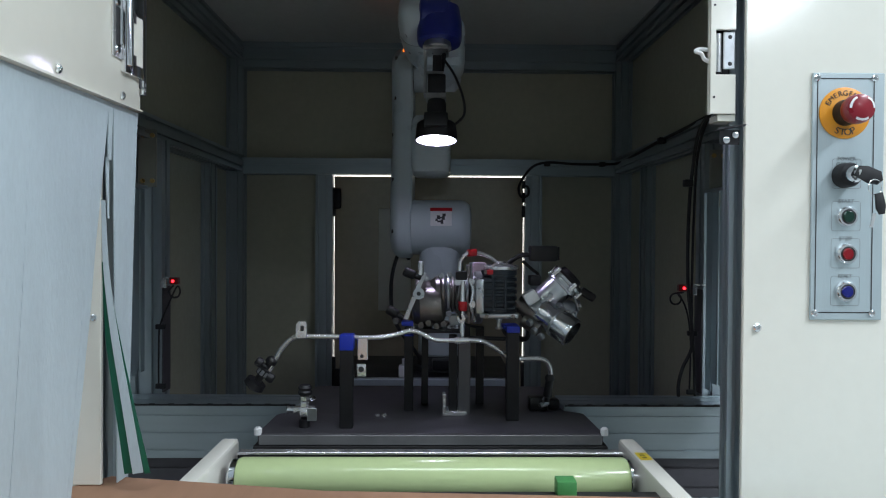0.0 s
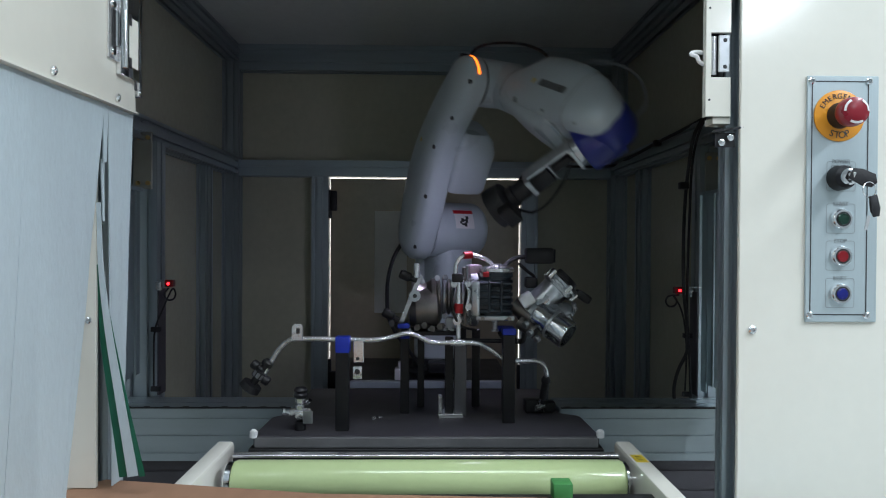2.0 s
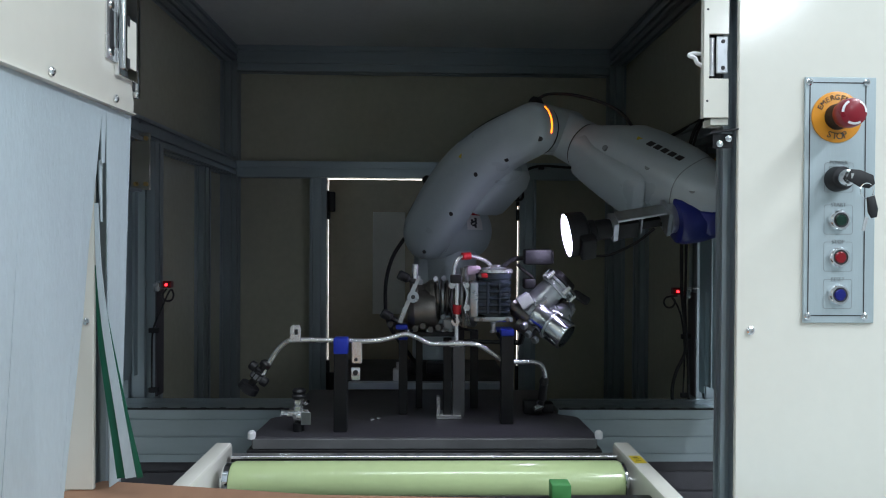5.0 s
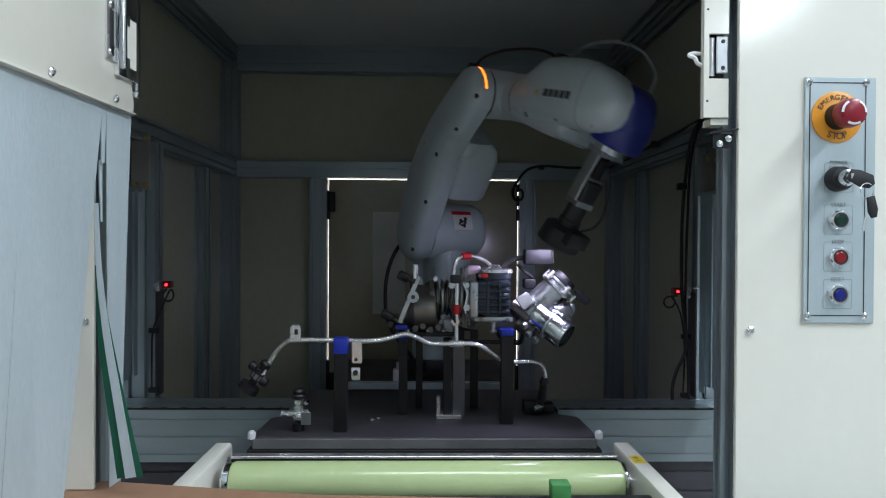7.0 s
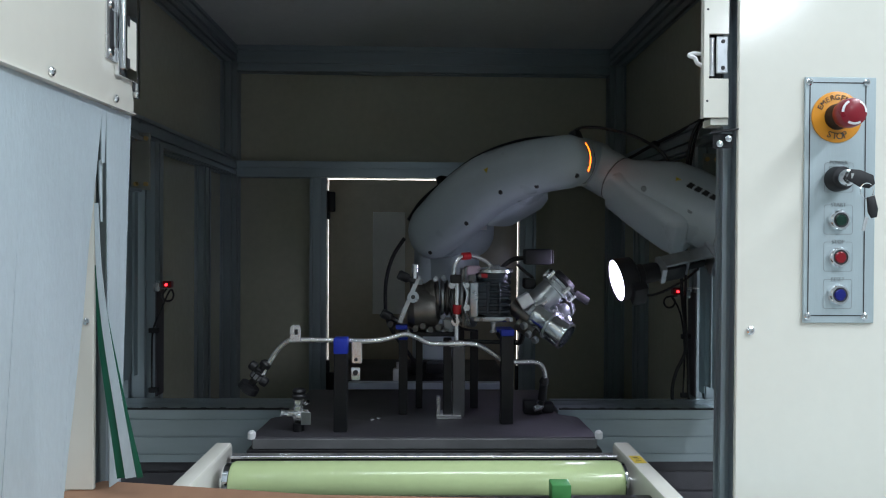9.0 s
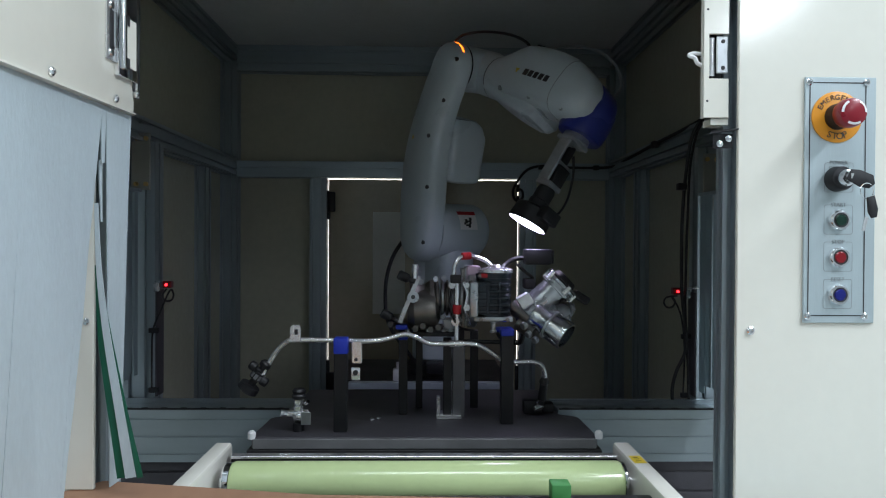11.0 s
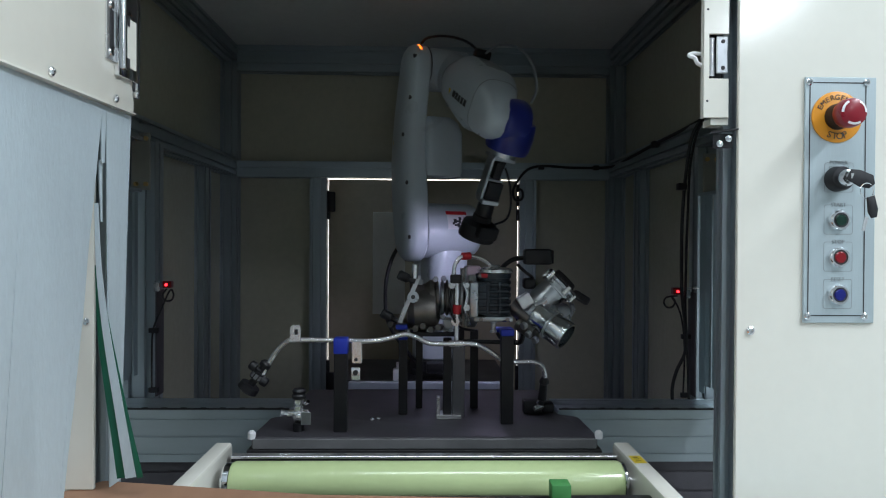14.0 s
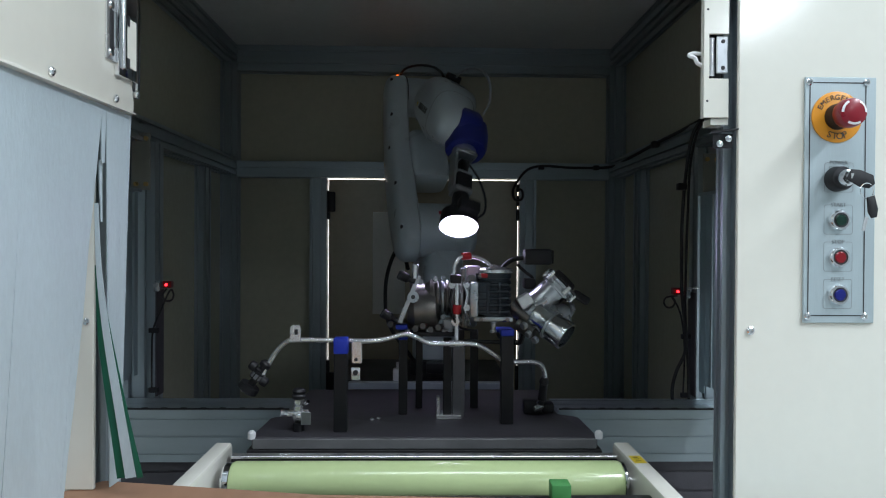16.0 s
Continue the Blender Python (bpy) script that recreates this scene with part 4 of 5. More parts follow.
cyl(Vector((0.1449, 1.1800, 1.0448)), Vector((0.1822, 1.1700, 1.0172)), 0.014, 16, bm=b)
part("manifold", b, IRON, turbo)

part("pipe_band", lathe([(0, 0.0225), (0.001, 0.0258), (0.004, 0.0258), (0.005, 0.0225)], wa + wd * 0.03, wd, 32), CAST, turbo)
for p, d_, r, n in ((Vector((0.2077, 1.1400, 1.0345)), (1, -0.4, -0.3), 0.008, 0.018), (Vector((0.2324, 1.1550, 1.0304)), (0.4, -0.3, -1), 0.0065, 0.02), (Vector((0.2442, 1.1650, 1.0133)), (0, -1, 0), 0.005, 0.01)):
    part("valve_boss", lathe([(0, r), (n * 0.6, r), (n * 0.65, r * 0.7), (n, r * 0.7), (n, 0)], p, d_, 14), STEEL, turbo, "small bright boss")
part("solenoid", box(*[v for p in zip(Vector((0.1669, 1.1800, 1.0719)), Vector((0.1869, 1.2100, 1.0897))) for v in p], 0.003), PLASTIC, turbo, "black solenoid")
part("vacuum_hose", tube([Vector((0.1547, 1.1800, 1.0256)), Vector((0.1631, 1.1700, 1.0028)), Vector((0.1618, 1.1800, 0.9822)), Vector((0.1478, 1.2000, 0.9774))], 0.004, 8), RUBBER, turbo, "black vacuum hose")
# added white plate: stands for the lit robot turret showing through the gap
part("turret_glimpse", box(*[v for p in zip(Vector((0.0297, 1.1800, 0.9963)), Vector((0.0450, 1.2100, 1.0201))) for v in p], 0.002), WHITE, turbo, "pale plate in place of the lit turret behind")

part("feed_block", box(*[v for p in zip(Vector((0.0392, 1.1380, 1.0834)), Vector((0.0576, 1.1550, 1.0975))) for v in p], 0.002), PLASTIC, turbo, "black feed block")
part("flange_plate", box(*[v for p in zip(Vector((0.0594, 1.1800, 1.0041)), Vector((0.0667, 1.2200, 1.1065))) for v in p], 0.001, 1), IRON, turbo)
part("support_plate", box(-0.046, 0.052, 1.165, 1.215, 0.9925, 1.0, 0.001, 1), BLACK, turbo, "black support plate")
for x in (-0.031, -0.02, 0.003, 0.03, 0.041):
    part("plate_screw", lathe([(0, 0.0038), (0.004, 0.0038), (0.005, 0.0025), (0.005, 0)], Vector((x, 1.17, 1.0002)), (0, 0, 1), 8), CAST, turbo, "dull metal screw")
part("turbine_ring", lathe([(0, 0.026), (0.001, 0.0325), (0.004, 0.0325), (0.005, 0.026)], Vector((0.0165, 1.2000, 1.0552)), (1, 0, 0.03), 40), IRON, turbo)
part("sensor_lead", tube([Vector((0.0421, 1.1400, 1.0740)), Vector((0.0394, 1.1380, 1.0528)), Vector((0.0442, 1.1380, 1.0278)), Vector((0.0570, 1.1500, 1.0097)), Vector((0.0818, 1.1700, 1.0016))], 0.0022, 8), RUBBER, turbo, "black sensor lead")
part("water_line", tube([Vector((0.0611, 1.1480, 1.0848)), Vector((0.0684, 1.1440, 1.0664)), Vector((0.0649, 1.1440, 1.0403)), Vector((0.0716, 1.1600, 1.0132))], 0.0032, 8), STEEL, turbo, "bright water line")
for p in (Vector((0.0895, 1.1360, 1.0245)), Vector((0.1332, 1.1360, 1.0246)), Vector((0.0892, 1.1500, 1.0960))):
    part("foot_screw", lathe([(0, 0.0035), (0.003, 0.0035), (0.003, 0)], p, (0, -1, 0), 8), IRON, turbo)
part("vent_line", tube([Vector((0.1196, 1.1650, 0.9985)), Vector((0.1278, 1.1700, 0.9883)), Vector((0.1453, 1.1800, 0.9841)), Vector((0.1625, 1.1850, 0.9806))], 0.003, 8), RUBBER, turbo, "black vent line")

# ---- the long oil pipe over the posts ----
pipe = thing("oil_pipe", (0, 1.1, 0.97), "long bent bright steel pipe with black end fittings", "pipe")
part("tube", tube([Vector((-0.2573, 1.0900, 0.9382)), Vector((-0.2434, 1.0900, 0.9630)), Vector((-0.2329, 1.0900, 0.9798)), Vector((-0.2189, 1.0900, 0.9931)), Vector((-0.2022, 1.0900, 0.9967)), Vector((-0.1362, 1.0900, 0.9960)), Vector((-0.0877, 1.0900, 0.9953)), Vector((-0.0590, 1.1000, 0.9984)), Vector((-0.0342, 1.1050, 1.0041)), Vector((-0.0163, 1.1100, 0.9990)), Vector((0.0027, 1.1150, 0.9892)), Vector((0.0237, 1.1200, 0.9868)), Vector((0.0742, 1.1250, 0.9862)), Vector((0.0977, 1.1300, 0.9772)), Vector((0.1279, 1.1350, 0.9579)), Vector((0.1547, 1.1400, 0.9544)), Vector((0.1788, 1.1450, 0.9536)), Vector((0.1928, 1.1500, 0.9461)), Vector((0.1985, 1.1550, 0.9301)), Vector((0.1985, 1.1600, 0.9140))], 0.0041, 12), STEEL, pipe)
part("sleeve", cyl(Vector((0.0374, 1.1210, 0.9866)), Vector((0.0595, 1.1240, 0.9863)), 0.0058, 14), STEEL, pipe, "pale sleeve")
f0, f1 = Vector((-0.2469, 1.0900, 0.9630)), Vector((-0.2800, 1.0900, 0.9170))
fd = (f1 - f0).normalized()
part("end_fitting", lathe([(0, 0.006), (0.004, 0.009), (0.01, 0.009), (0.011, 0.006), (0.02, 0.006), (0.021, 0.0105), (0.033, 0.0105), (0.034, 0.006), (0.044, 0.006), (0.045, 0.016), (0.055, 0.017), (0.057, 0.014), (0.057, 0)], f0, fd, 20), PLASTIC, pipe, "black knurled end fitting")
part("collar", lathe([(0, 0.008), (0.001, 0.0112), (0.009, 0.0112), (0.01, 0.008)], f0 + fd * 0.0225, fd, 8), DULL, pipe, "dull metal collar")
part("ferrule", lathe([(0, 0.005), (0.001, 0.0058), (0.008, 0.0058), (0.009, 0.005)], f0 + fd * 0.002, fd, 12), STEEL, pipe, "bright ferrule")
b = bmesh.new()
fs = fd.cross(Vector((0, 1, 0)))
for q, e in ((0.018, -1), (0.028, 1)):
    c = f0 + fd * q + Vector((0, -0.003, 0))
    lathe([(0, 0.004), (0.008, 0.004), (0.009, 0.0075), (0.018, 0.0075), (0.02, 0.005), (0.02, 0)], c, fs * e, 12, bm=b)
part("end_clamp", b, PLASTIC, pipe, "black clamp screws")
part("tab", extrude([(-0.0085, 0.0), (0.0085, 0.0), (0.0085, 0.022), (0.006, 0.0265), (-0.004, 0.0265), (-0.0085, 0.022)], axes(Vector((-0.2032, 1.0860, 0.9946)), X, Z), 0.003, 0.0008, 1), STEEL, pipe, "pale steel tab with a slot")
part("tab_slot", extrude([(-0.0025, 0.011), (0.0025, 0.011), (0.0025, 0.019), (-0.0025, 0.019)], axes(Vector((-0.2017, 1.0825, 0.9951)), X, Z), 0.0005), INK, pipe)
part("hanger", box(*[v for p in zip(Vector((-0.1158, 1.0820, 0.9611)), Vector((-0.0996, 1.0850, 0.9959))) for v in p], 0.001, 1), STEEL, pipe, "pale steel hanger plate")
part("hanger", box(*[v for p in zip(Vector((-0.1162, 1.0790, 0.9353)), Vector((-0.1018, 1.0830, 0.9557))) for v in p], 0.0015, 2), STEEL, pipe, "pale steel hanger plate")
for p, r in ((Vector((-0.1092, 1.0788, 0.9477)), 0.0042), (Vector((-0.1088, 1.0818, 0.9673)), 0.0028)):
    part("hanger_hole", cyl(p, p + Vector((0, 0.0008, 0)), r, 14), INK, pipe)
part("hose_end", lathe([(0, 0.005), (0.006, 0.008), (0.01, 0.008), (0.012, 0.0065), (0.04, 0.0075), (0.042, 0.005), (0.05, 0.0045), (0.05, 0)], Vector((0.1987, 1.1560, 0.9261)), Vector((0.1948, 1.1700, 0.8717)) - Vector((0.1987, 1.1560, 0.9261)), 16), PLASTIC, pipe, "black hose end")


# ---- toggle clamps on the plate ----
def clamp(x, y, label):
    g = thing("screw_clamp", (x, y, 0.856), label, "clamp", "screw clamps")
    part("stem", lathe([(0, 0.009), (0.012, 0.009), (0.013, 0.006), (0.022, 0.006)], (x, y, 0.8563), seg=14), BLACK, g)
    part("block", box(x - 0.017, x + 0.016, y - 0.008, y + 0.008, 0.8785, 0.888, 0.002, bm=box(x - 0.006, x + 0.02, y - 0.01, y + 0.002, 0.874, 0.884, 0.002)), STEEL, g, "bright steel block")
    part("nut", lathe([(0, 0.0075), (0.006, 0.0075), (0.007, 0.005), (0.009, 0.0055), (0.01, 0.008), (0.0165, 0.008), (0.0165, 0)], (x, y, 0.8885), seg=6), STEEL, g, "bright hexagon nut")
    part("knob", lathe([(0, 0.006), (0.002, 0.0105), (0.006, 0.0115), (0.009, 0.0095), (0.013, 0.011), (0.017, 0.008), (0.017, 0)], (x + 0.001, y, 0.905), seg=12), PLASTIC, g, "black knob")
    part("side_screw", lathe([(0, 0.004), (0.006, 0.004), (0.007, 0.006), (0.011, 0.006), (0.011, 0)], (x - 0.016, y - 0.004, 0.883), (-1, -0.3, 0.2), 8), CHROME, g, "bright side screw")
    part("side_screw", lathe([(0, 0.003), (0.008, 0.003), (0.008, 0)], (x + 0.012, y - 0.006, 0.9), (0.6, -0.5, 0.5), 8), CHROME, g, "bright side screw")
    part("fork", box(x + 0.006, x + 0.021, y - 0.0115, y - 0.0085, 0.868, 0.888, 0.001, 1), CAST, g, "dull metal fork")
    return g


clamp(-0.198, 1.084, "bright steel screw clamp with a black knob")
g = thing("corner_clamp", (0.195, 1.19, 0.856), "black corner clamp with bright screws", "clamp")
part("block", box(0.168, 0.2, 1.185, 1.21, 0.8563, 0.88, 0.003), BLACK, g)
part("screw", cyl((0.185, 1.176, 0.868), (0.199, 1.183, 0.872), 0.005, 8), STEEL, g, "bright screw")
part("screw", cyl((0.19, 1.176, 0.876), (0.2, 1.18, 0.885), 0.004, 8), STEEL, g, "bright screw")
part("lever", box(0.2, 0.222, 1.19, 1.215, 0.8563, 0.875, 0.005), BLACK, g)


# ---- the open wing door with its curtain ----
WX, WY, WS = -0.332, 0.8, 0.043
WN = math.hypot(1, WS)


def on_wing(u, z, off=0.0):
    """u metres from the hinge side towards the hall, off metres out of the wing's face."""
    return Vector((WX - WS * u / WN + off / WN, WY - u / WN - off * WS / WN, z))


WM = axes(on_wing(0, 0), on_wing(1, 0) - on_wing(0, 0), Z)     # x along the wing, y up, z out of its back


def wing_plate(u0, u1, z0, z1, off0, off1, bevel=0.0):
    b = box(u0, u1, z0, z1, -off1, -off0, bevel)
    b.transform(WM)
    return b


if (WM.to_3x3() @ Vector((0, 0, 1))).x > 0:
    raise ValueError("wing faces the wrong way")
wing = thing("wing_door", on_wing(0.2, 1.29), "open cream painted steel wing door with a vinyl curtain", "door")
part("leaf", wing_plate(0.004, 0.5, 1.2952, 1.75, -0.018, 0.0, 0.001), CREAM, wing)
part("rim_lip", wing_plate(0.0, 0.5, 1.2928, 1.295, -0.018, 0.0016, 0.0006), CREAM, wing)
out = on_wing(0, 0, 1) - on_wing(0, 0, 0)
for u, z in ((0.048, 1.302), (0.166, 1.302), (0.284, 1.302)):
    p = on_wing(u, z, 0.0008)
    rivet(wing, p.x, p.y, p.z, out, 0.0046)
part("edge_trim", wing_plate(-0.004, 0.003, 1.312, 1.7, -0.02, 0.004, 0.001), CHROME, wing, "bright steel edge trim")
p = on_wing(0.006, 1.316, 0.004)
rivet(wing, p.x, p.y, p.z, out, 0.004)
latch = part("latch_frame", wing_plate(0.0085, 0.0497, 1.327, 1.55, 0.0005, 0.006, 0.001), CHROME, wing, "bright chrome latch frame")
part("latch_inset", wing_plate(0.0125, 0.032, 1.3396, 1.393, 0.006, 0.0067), CREAM, latch, "cream inset")
part("latch_groove", wing_plate(0.0335, 0.0362, 1.334, 1.55, 0.006, 0.0064), INK, latch)
for z0, z1 in ((1.3375, 1.349), (1.384, 1.3955)):
    part("latch_notch", wing_plate(0.0285, 0.0348, z0, z1, 0.0067, 0.0072), INK, latch, "dark notch")
part("latch_barrel", cyl(on_wing(0.0425, 1.334, 0.0065), on_wing(0.0425, 1.55, 0.0065), 0.0038, 18, 0.001), CHROME, latch, "bright chrome barrel")
part("latch_backing", wing_plate(0.0499, 0.0695, 1.3396, 1.55, 0.0003, 0.0026, 0.0008), STEEL, latch, "bright backing plate")
part("latch_slot", wing_plate(0.0545, 0.0645, 1.352, 1.3925, 0.0026, 0.003), INK, latch, "dark slot")
part("latch_rod", cyl(on_wing(0.0575, 1.354, 0.005), on_wing(0.0575, 1.391, 0.005), 0.0022, 10), CHROME, latch)
for z in (1.3475, 1.397):
    part("latch_screw", lathe([(0, 0.0042), (0.002, 0.0036), (0.002, 0)], on_wing(0.0615, z, 0.0026), out, 12), CHROME, latch)
part("edge_gap", wing_plate(0.0035, 0.0078, 1.3185, 1.7, 0.0002, 0.0007), INK, wing, "dark gap beside the trim")


def sheet(edge0, edge1, z0, z1, off, n=14, rows=40, wave=0.003, seed=0.0, thick=0.0012):
    """A hanging strip of the curtain between two edges (u at the top, u at the foot), softly buckled."""
    b = bmesh.new()
    grid = []
    for side in (0, 1):
        g = []
        for j in range(rows + 1):
            f = j / rows
            z = z1 + (z0 - z1) * f
            a, c = edge0[0] + (edge0[1] - edge0[0]) * f, edge1[0] + (edge1[1] - edge1[0]) * f
            line = []
            for i in range(n + 1):
                u = a + (c - a) * i / n
                w_ = wave * min(1, 0.15 + 1.5 * f) * (noise.noise(Vector((u * 16 + seed, z * 2.2, seed))) + 0.35 * noise.noise(Vector((u * 60, z * 5 + seed, 3.1))))
                line.append(b.verts.new(on_wing(u + 0.0294 * (0.8 - u), z, off + 0.01 + w_ - side * thick)))
            g.append(line)
        grid.append(g)
    f_, k_ = grid
    for j in range(rows):
        for i in range(n):
            b.faces.new((f_[j][i], f_[j + 1][i], f_[j + 1][i + 1], f_[j][i + 1]))
            b.faces.new((k_[j][i], k_[j][i + 1], k_[j + 1][i + 1], k_[j + 1][i]))
    for j in range(rows):
        b.faces.new((f_[j][0], k_[j][0], k_[j + 1][0], f_[j + 1][0])), b.faces.new((f_[j][n], f_[j + 1][n], k_[j + 1][n], k_[j][n]))
    for i in range(n):
        b.faces.new((f_[0][i], f_[0][i + 1], k_[0][i + 1], k_[0][i])), b.faces.new((f_[rows][i], k_[rows][i], k_[rows][i + 1], f_[rows][i + 1]))
    bmesh.ops.recalc_face_normals(b, faces=b.faces)
    return b


curtain = thing("strip_curtain", on_wing(0.2, 1.3), "grey vinyl curtain torn into hanging strips", "curtain")
part("strip", sheet((0.039, 0.1185), (0.064, 0.1245), 0.884, 1.2926, -0.016, 10, 40, 0.003, 0.0), VINYL, curtain)
part("strip", sheet((0.064, 0.125), (0.173, 0.211), 0.884, 1.2926, -0.016, 14, 40, 0.003, 0.0), VINYL, curtain)
part("strip", sheet((0.173, 0.2122), (0.48, 0.48), 0.884, 1.2926, -0.016, 30, 40, 0.003, 0.0), VINYL, curtain)
part("strip", sheet((-0.028, -0.003), (0.029, 0.022), 0.884, 1.2926, -0.0165, 10, 40, 0.003, 2.0), VINYL, curtain)
part("strip", sheet((0.0292, 0.033), (0.0388, 0.04), 1.232, 1.2926, -0.0165, 5, 20, 0.003, 6.0), VINYL, curtain)
part("strip", sheet((0.031, 0.034), (0.0375, 0.0365), 1.17, 1.235, -0.02, 4, 20, 0.006, 8.0), VINYL, curtain)
strut = thing("door_strut", (-0.385, 0.76, 0.89), "cream painted steel strut behind the curtain", "strut")
part("strut", box(-0.418, -0.3585, 0.757, 0.763, 0.8805, 1.2884, 0.001, 1), CREAM, strut)
part("screw", lathe([(0, 0.004), (0.0016, 0.0036), (0.0024, 0.002), (0.0024, 0)], Vector((-0.3660, 0.7570, 1.0630)), (0, -1, 0), 14), CHROME, strut, "bright screw")


def ribbon(pts, w0, w1, material, parent, label, thick=0.001):
    b = bmesh.new()
    line = smooth_path(pts, 8)
    rows = []
    for i, c in enumerate(line):
        d_ = (line[min(i + 1, len(line) - 1)] - line[max(i - 1, 0)]).normalized()
        s_ = d_.cross(Vector((0, 1, 0))).normalized()
        w_ = (w0 + (w1 - w0) * i / (len(line) - 1)) / 2
        rows.append([b.verts.new(c + s_ * k + Vector((0, o, 0))) for k, o in ((-w_, 0), (w_, 0), (w_, thick), (-w_, thick))])
    for q, w_ in zip(rows, rows[1:]):
        for j in range(4):
            b.faces.new((q[j], q[(j + 1) % 4], w_[(j + 1) % 4], w_[j]))
    b.faces.new(rows[0]), b.faces.new(rows[-1])
    bmesh.ops.recalc_face_normals(b, faces=b.faces)
    return part("band", b, material, parent, label)


strap = thing("loose_strap", Vector((-0.3091, 0.7330, 0.8936)), "loose grey and green plastic strap hanging from the curtain", "strap")
ribbon([Vector((-0.3459, 0.7370, 1.1241)), Vector((-0.3416, 0.7370, 1.0529)), Vector((-0.3333, 0.7370, 0.9935)), Vector((-0.3244, 0.7370, 0.9399)), Vector((-0.3179, 0.7370, 0.9006))], 0.004, 0.013, GREEN_TAPE, strap, "dark green band")
ribbon([Vector((-0.3447, 0.7330, 1.1890)), Vector((-0.3416, 0.7330, 1.1183)), Vector((-0.3339, 0.7330, 1.0534)), Vector((-0.3221, 0.7330, 0.9825)), Vector((-0.3085, 0.7330, 0.9019))], 0.004, 0.011, VINYL, strap, "grey band")
ribbon([Vector((-0.3384, 0.7350, 1.0946)), Vector((-0.3278, 0.7350, 1.0354)), Vector((-0.3148, 0.7350, 0.9702)), Vector((-0.2994, 0.7350, 0.9012))], 0.001, 0.006, GREEN_TAPE, strap, "dark green band")

# ---- latch bracket on the other jamb ----
br = thing("latch_bracket", (0.336, 0.81, 1.3), "cream steel latch bracket with a bright hinge plate", "bracket")
part("plate", extrude([(0.323, 1.2985), (0.353, 1.2985), (0.353, 1.3445), (0.3295, 1.3445), (0.3295, 1.3965), (0.353, 1.3965), (0.353, 1.48), (0.323, 1.48)], axes((0, 0.812, 0), X, Z), 0.004, 0.0006, 1), CREAM, br)
part("side", box(0.3232, 0.3262, 0.8125, 0.818, 1.2987, 1.48, 0.0005, 1), CREAM, br)
part("lip", box(0.333, 0.354, 0.811, 0.835, 1.2905, 1.2983, 0.0005, 1), CREAM, br)
part("hinge_plate", box(0.3385, 0.352, 0.8085, 0.812, 1.351, 1.394, 0.001, 1), CAST, br, "bare aluminium hinge plate")
part("hinge_knuckle", cyl((0.334, 0.816, 1.348), (0.334, 0.816, 1.393), 0.005, 16), STEEL, br)
part("backing", box(0.327, 0.36, 0.824, 0.826, 1.34, 1.40), BLACK, br)
for z in (1.357, 1.388):
    part("screw", lathe([(0, 0.0025), (0.001, 0.002), (0.001, 0)], (0.346, 0.8084, z), (0, -1, 0), 12), INK, br)
for z in (1.425, 1.318):
    part("hole", lathe([(0, 0.0014), (0.0002, 0.0014)], (0.3275, 0.8079, z), (0, -1, 0), 10), INK, br)
part("hook", tube([(0.326, 0.82, 1.376), (0.314, 0.818, 1.376), (0.3085, 0.816, 1.373), (0.315, 0.815, 1.37), (0.318, 0.815, 1.364), (0.326, 0.816, 1.3605)], 0.0025, 8), WHITE, br, "white plastic hook")
cl = thing("jamb_clip", (0.352, 0.81, 1.278), "small dark clip with two bright screws on the jamb", "clip")
part("arm", extrude([(-0.018, -0.002), (0.02, 0.004), (0.02, 0.006), (-0.014, 0.002)], axes((0.345, 0.806, 1.280), X, Z), 0.006, 0.0004, 1), BLACK, cl)
for x, z in ((0.341, 1.2675), (0.3515, 1.2735)):
    part("screw", lathe([(0, 0.0042), (0.003, 0.004), (0.004, 0.0025), (0.004, 0)], (x, 0.8065, z), (0, -1, 0), 14), CHROME, cl, "bright screw")
part("body", box(0.334, 0.3575, 0.8068, 0.8072, 1.2625, 1.2795), BLACK, cl)

# ---- control station ----
FY = 0.797
ctl = thing("control_station", (0.48, 0.8, 1.2), "brushed control station with emergency stop, key switch and buttons", "control panel")
part("faceplate", box(0.4375, 0.5215, FY, 0.7996, 1.0595, 1.3450, 0.0008, 1), FACE, ctl)
def outline_frame(x0, x1, z0, z1, w_, r, y0):
    """A thin rounded rectangular line."""
    pts = []
    for cx, cz, a0 in ((x1 - r, z1 - r, 0), (x0 + r, z1 - r, 90), (x0 + r, z0 + r, 180), (x1 - r, z0 + r, 270)):
        for k in range(5):
            a = radians(a0 + k * 22.5)
            pts.append((cx, cz, math.cos(a), math.sin(a)))
    b = bmesh.new()
    o = [b.verts.new((cx + r * c, y0, cz + r * s)) for cx, cz, c, s in pts]
    i_ = [b.verts.new((cx + (r - w_) * c, y0, cz + (r - w_) * s)) for cx, cz, c, s in pts]
    n = len(o)
    for k in range(n):
        b.faces.new((o[k], o[(k + 1) % n], i_[(k + 1) % n], i_[k]))
    bmesh.ops.recalc_face_normals(b, faces=b.faces)
    b.normal_update()
    if b.faces[:][0].normal.y > 0:
        bmesh.ops.reverse_faces(b, faces=b.faces[:])
    return b


part("border", outline_frame(0.4425, 0.5095, 1.0675, 1.3390, 0.0013, 0.003, FY - 0.0003), INK, ctl, "dark border line")
for x in (0.4425, 0.5095):
    for z in (1.0675, 1.3390):
        part("screw", lathe([(0, 0.0042), (0.0015, 0.004), (0.0025, 0.0026), (0.0025, 0.0015), (0.0012, 0.0014), (0.0012, 0)], (x, FY, z), (0, -1, 0), 16), CHROME, ctl, "bright screw")
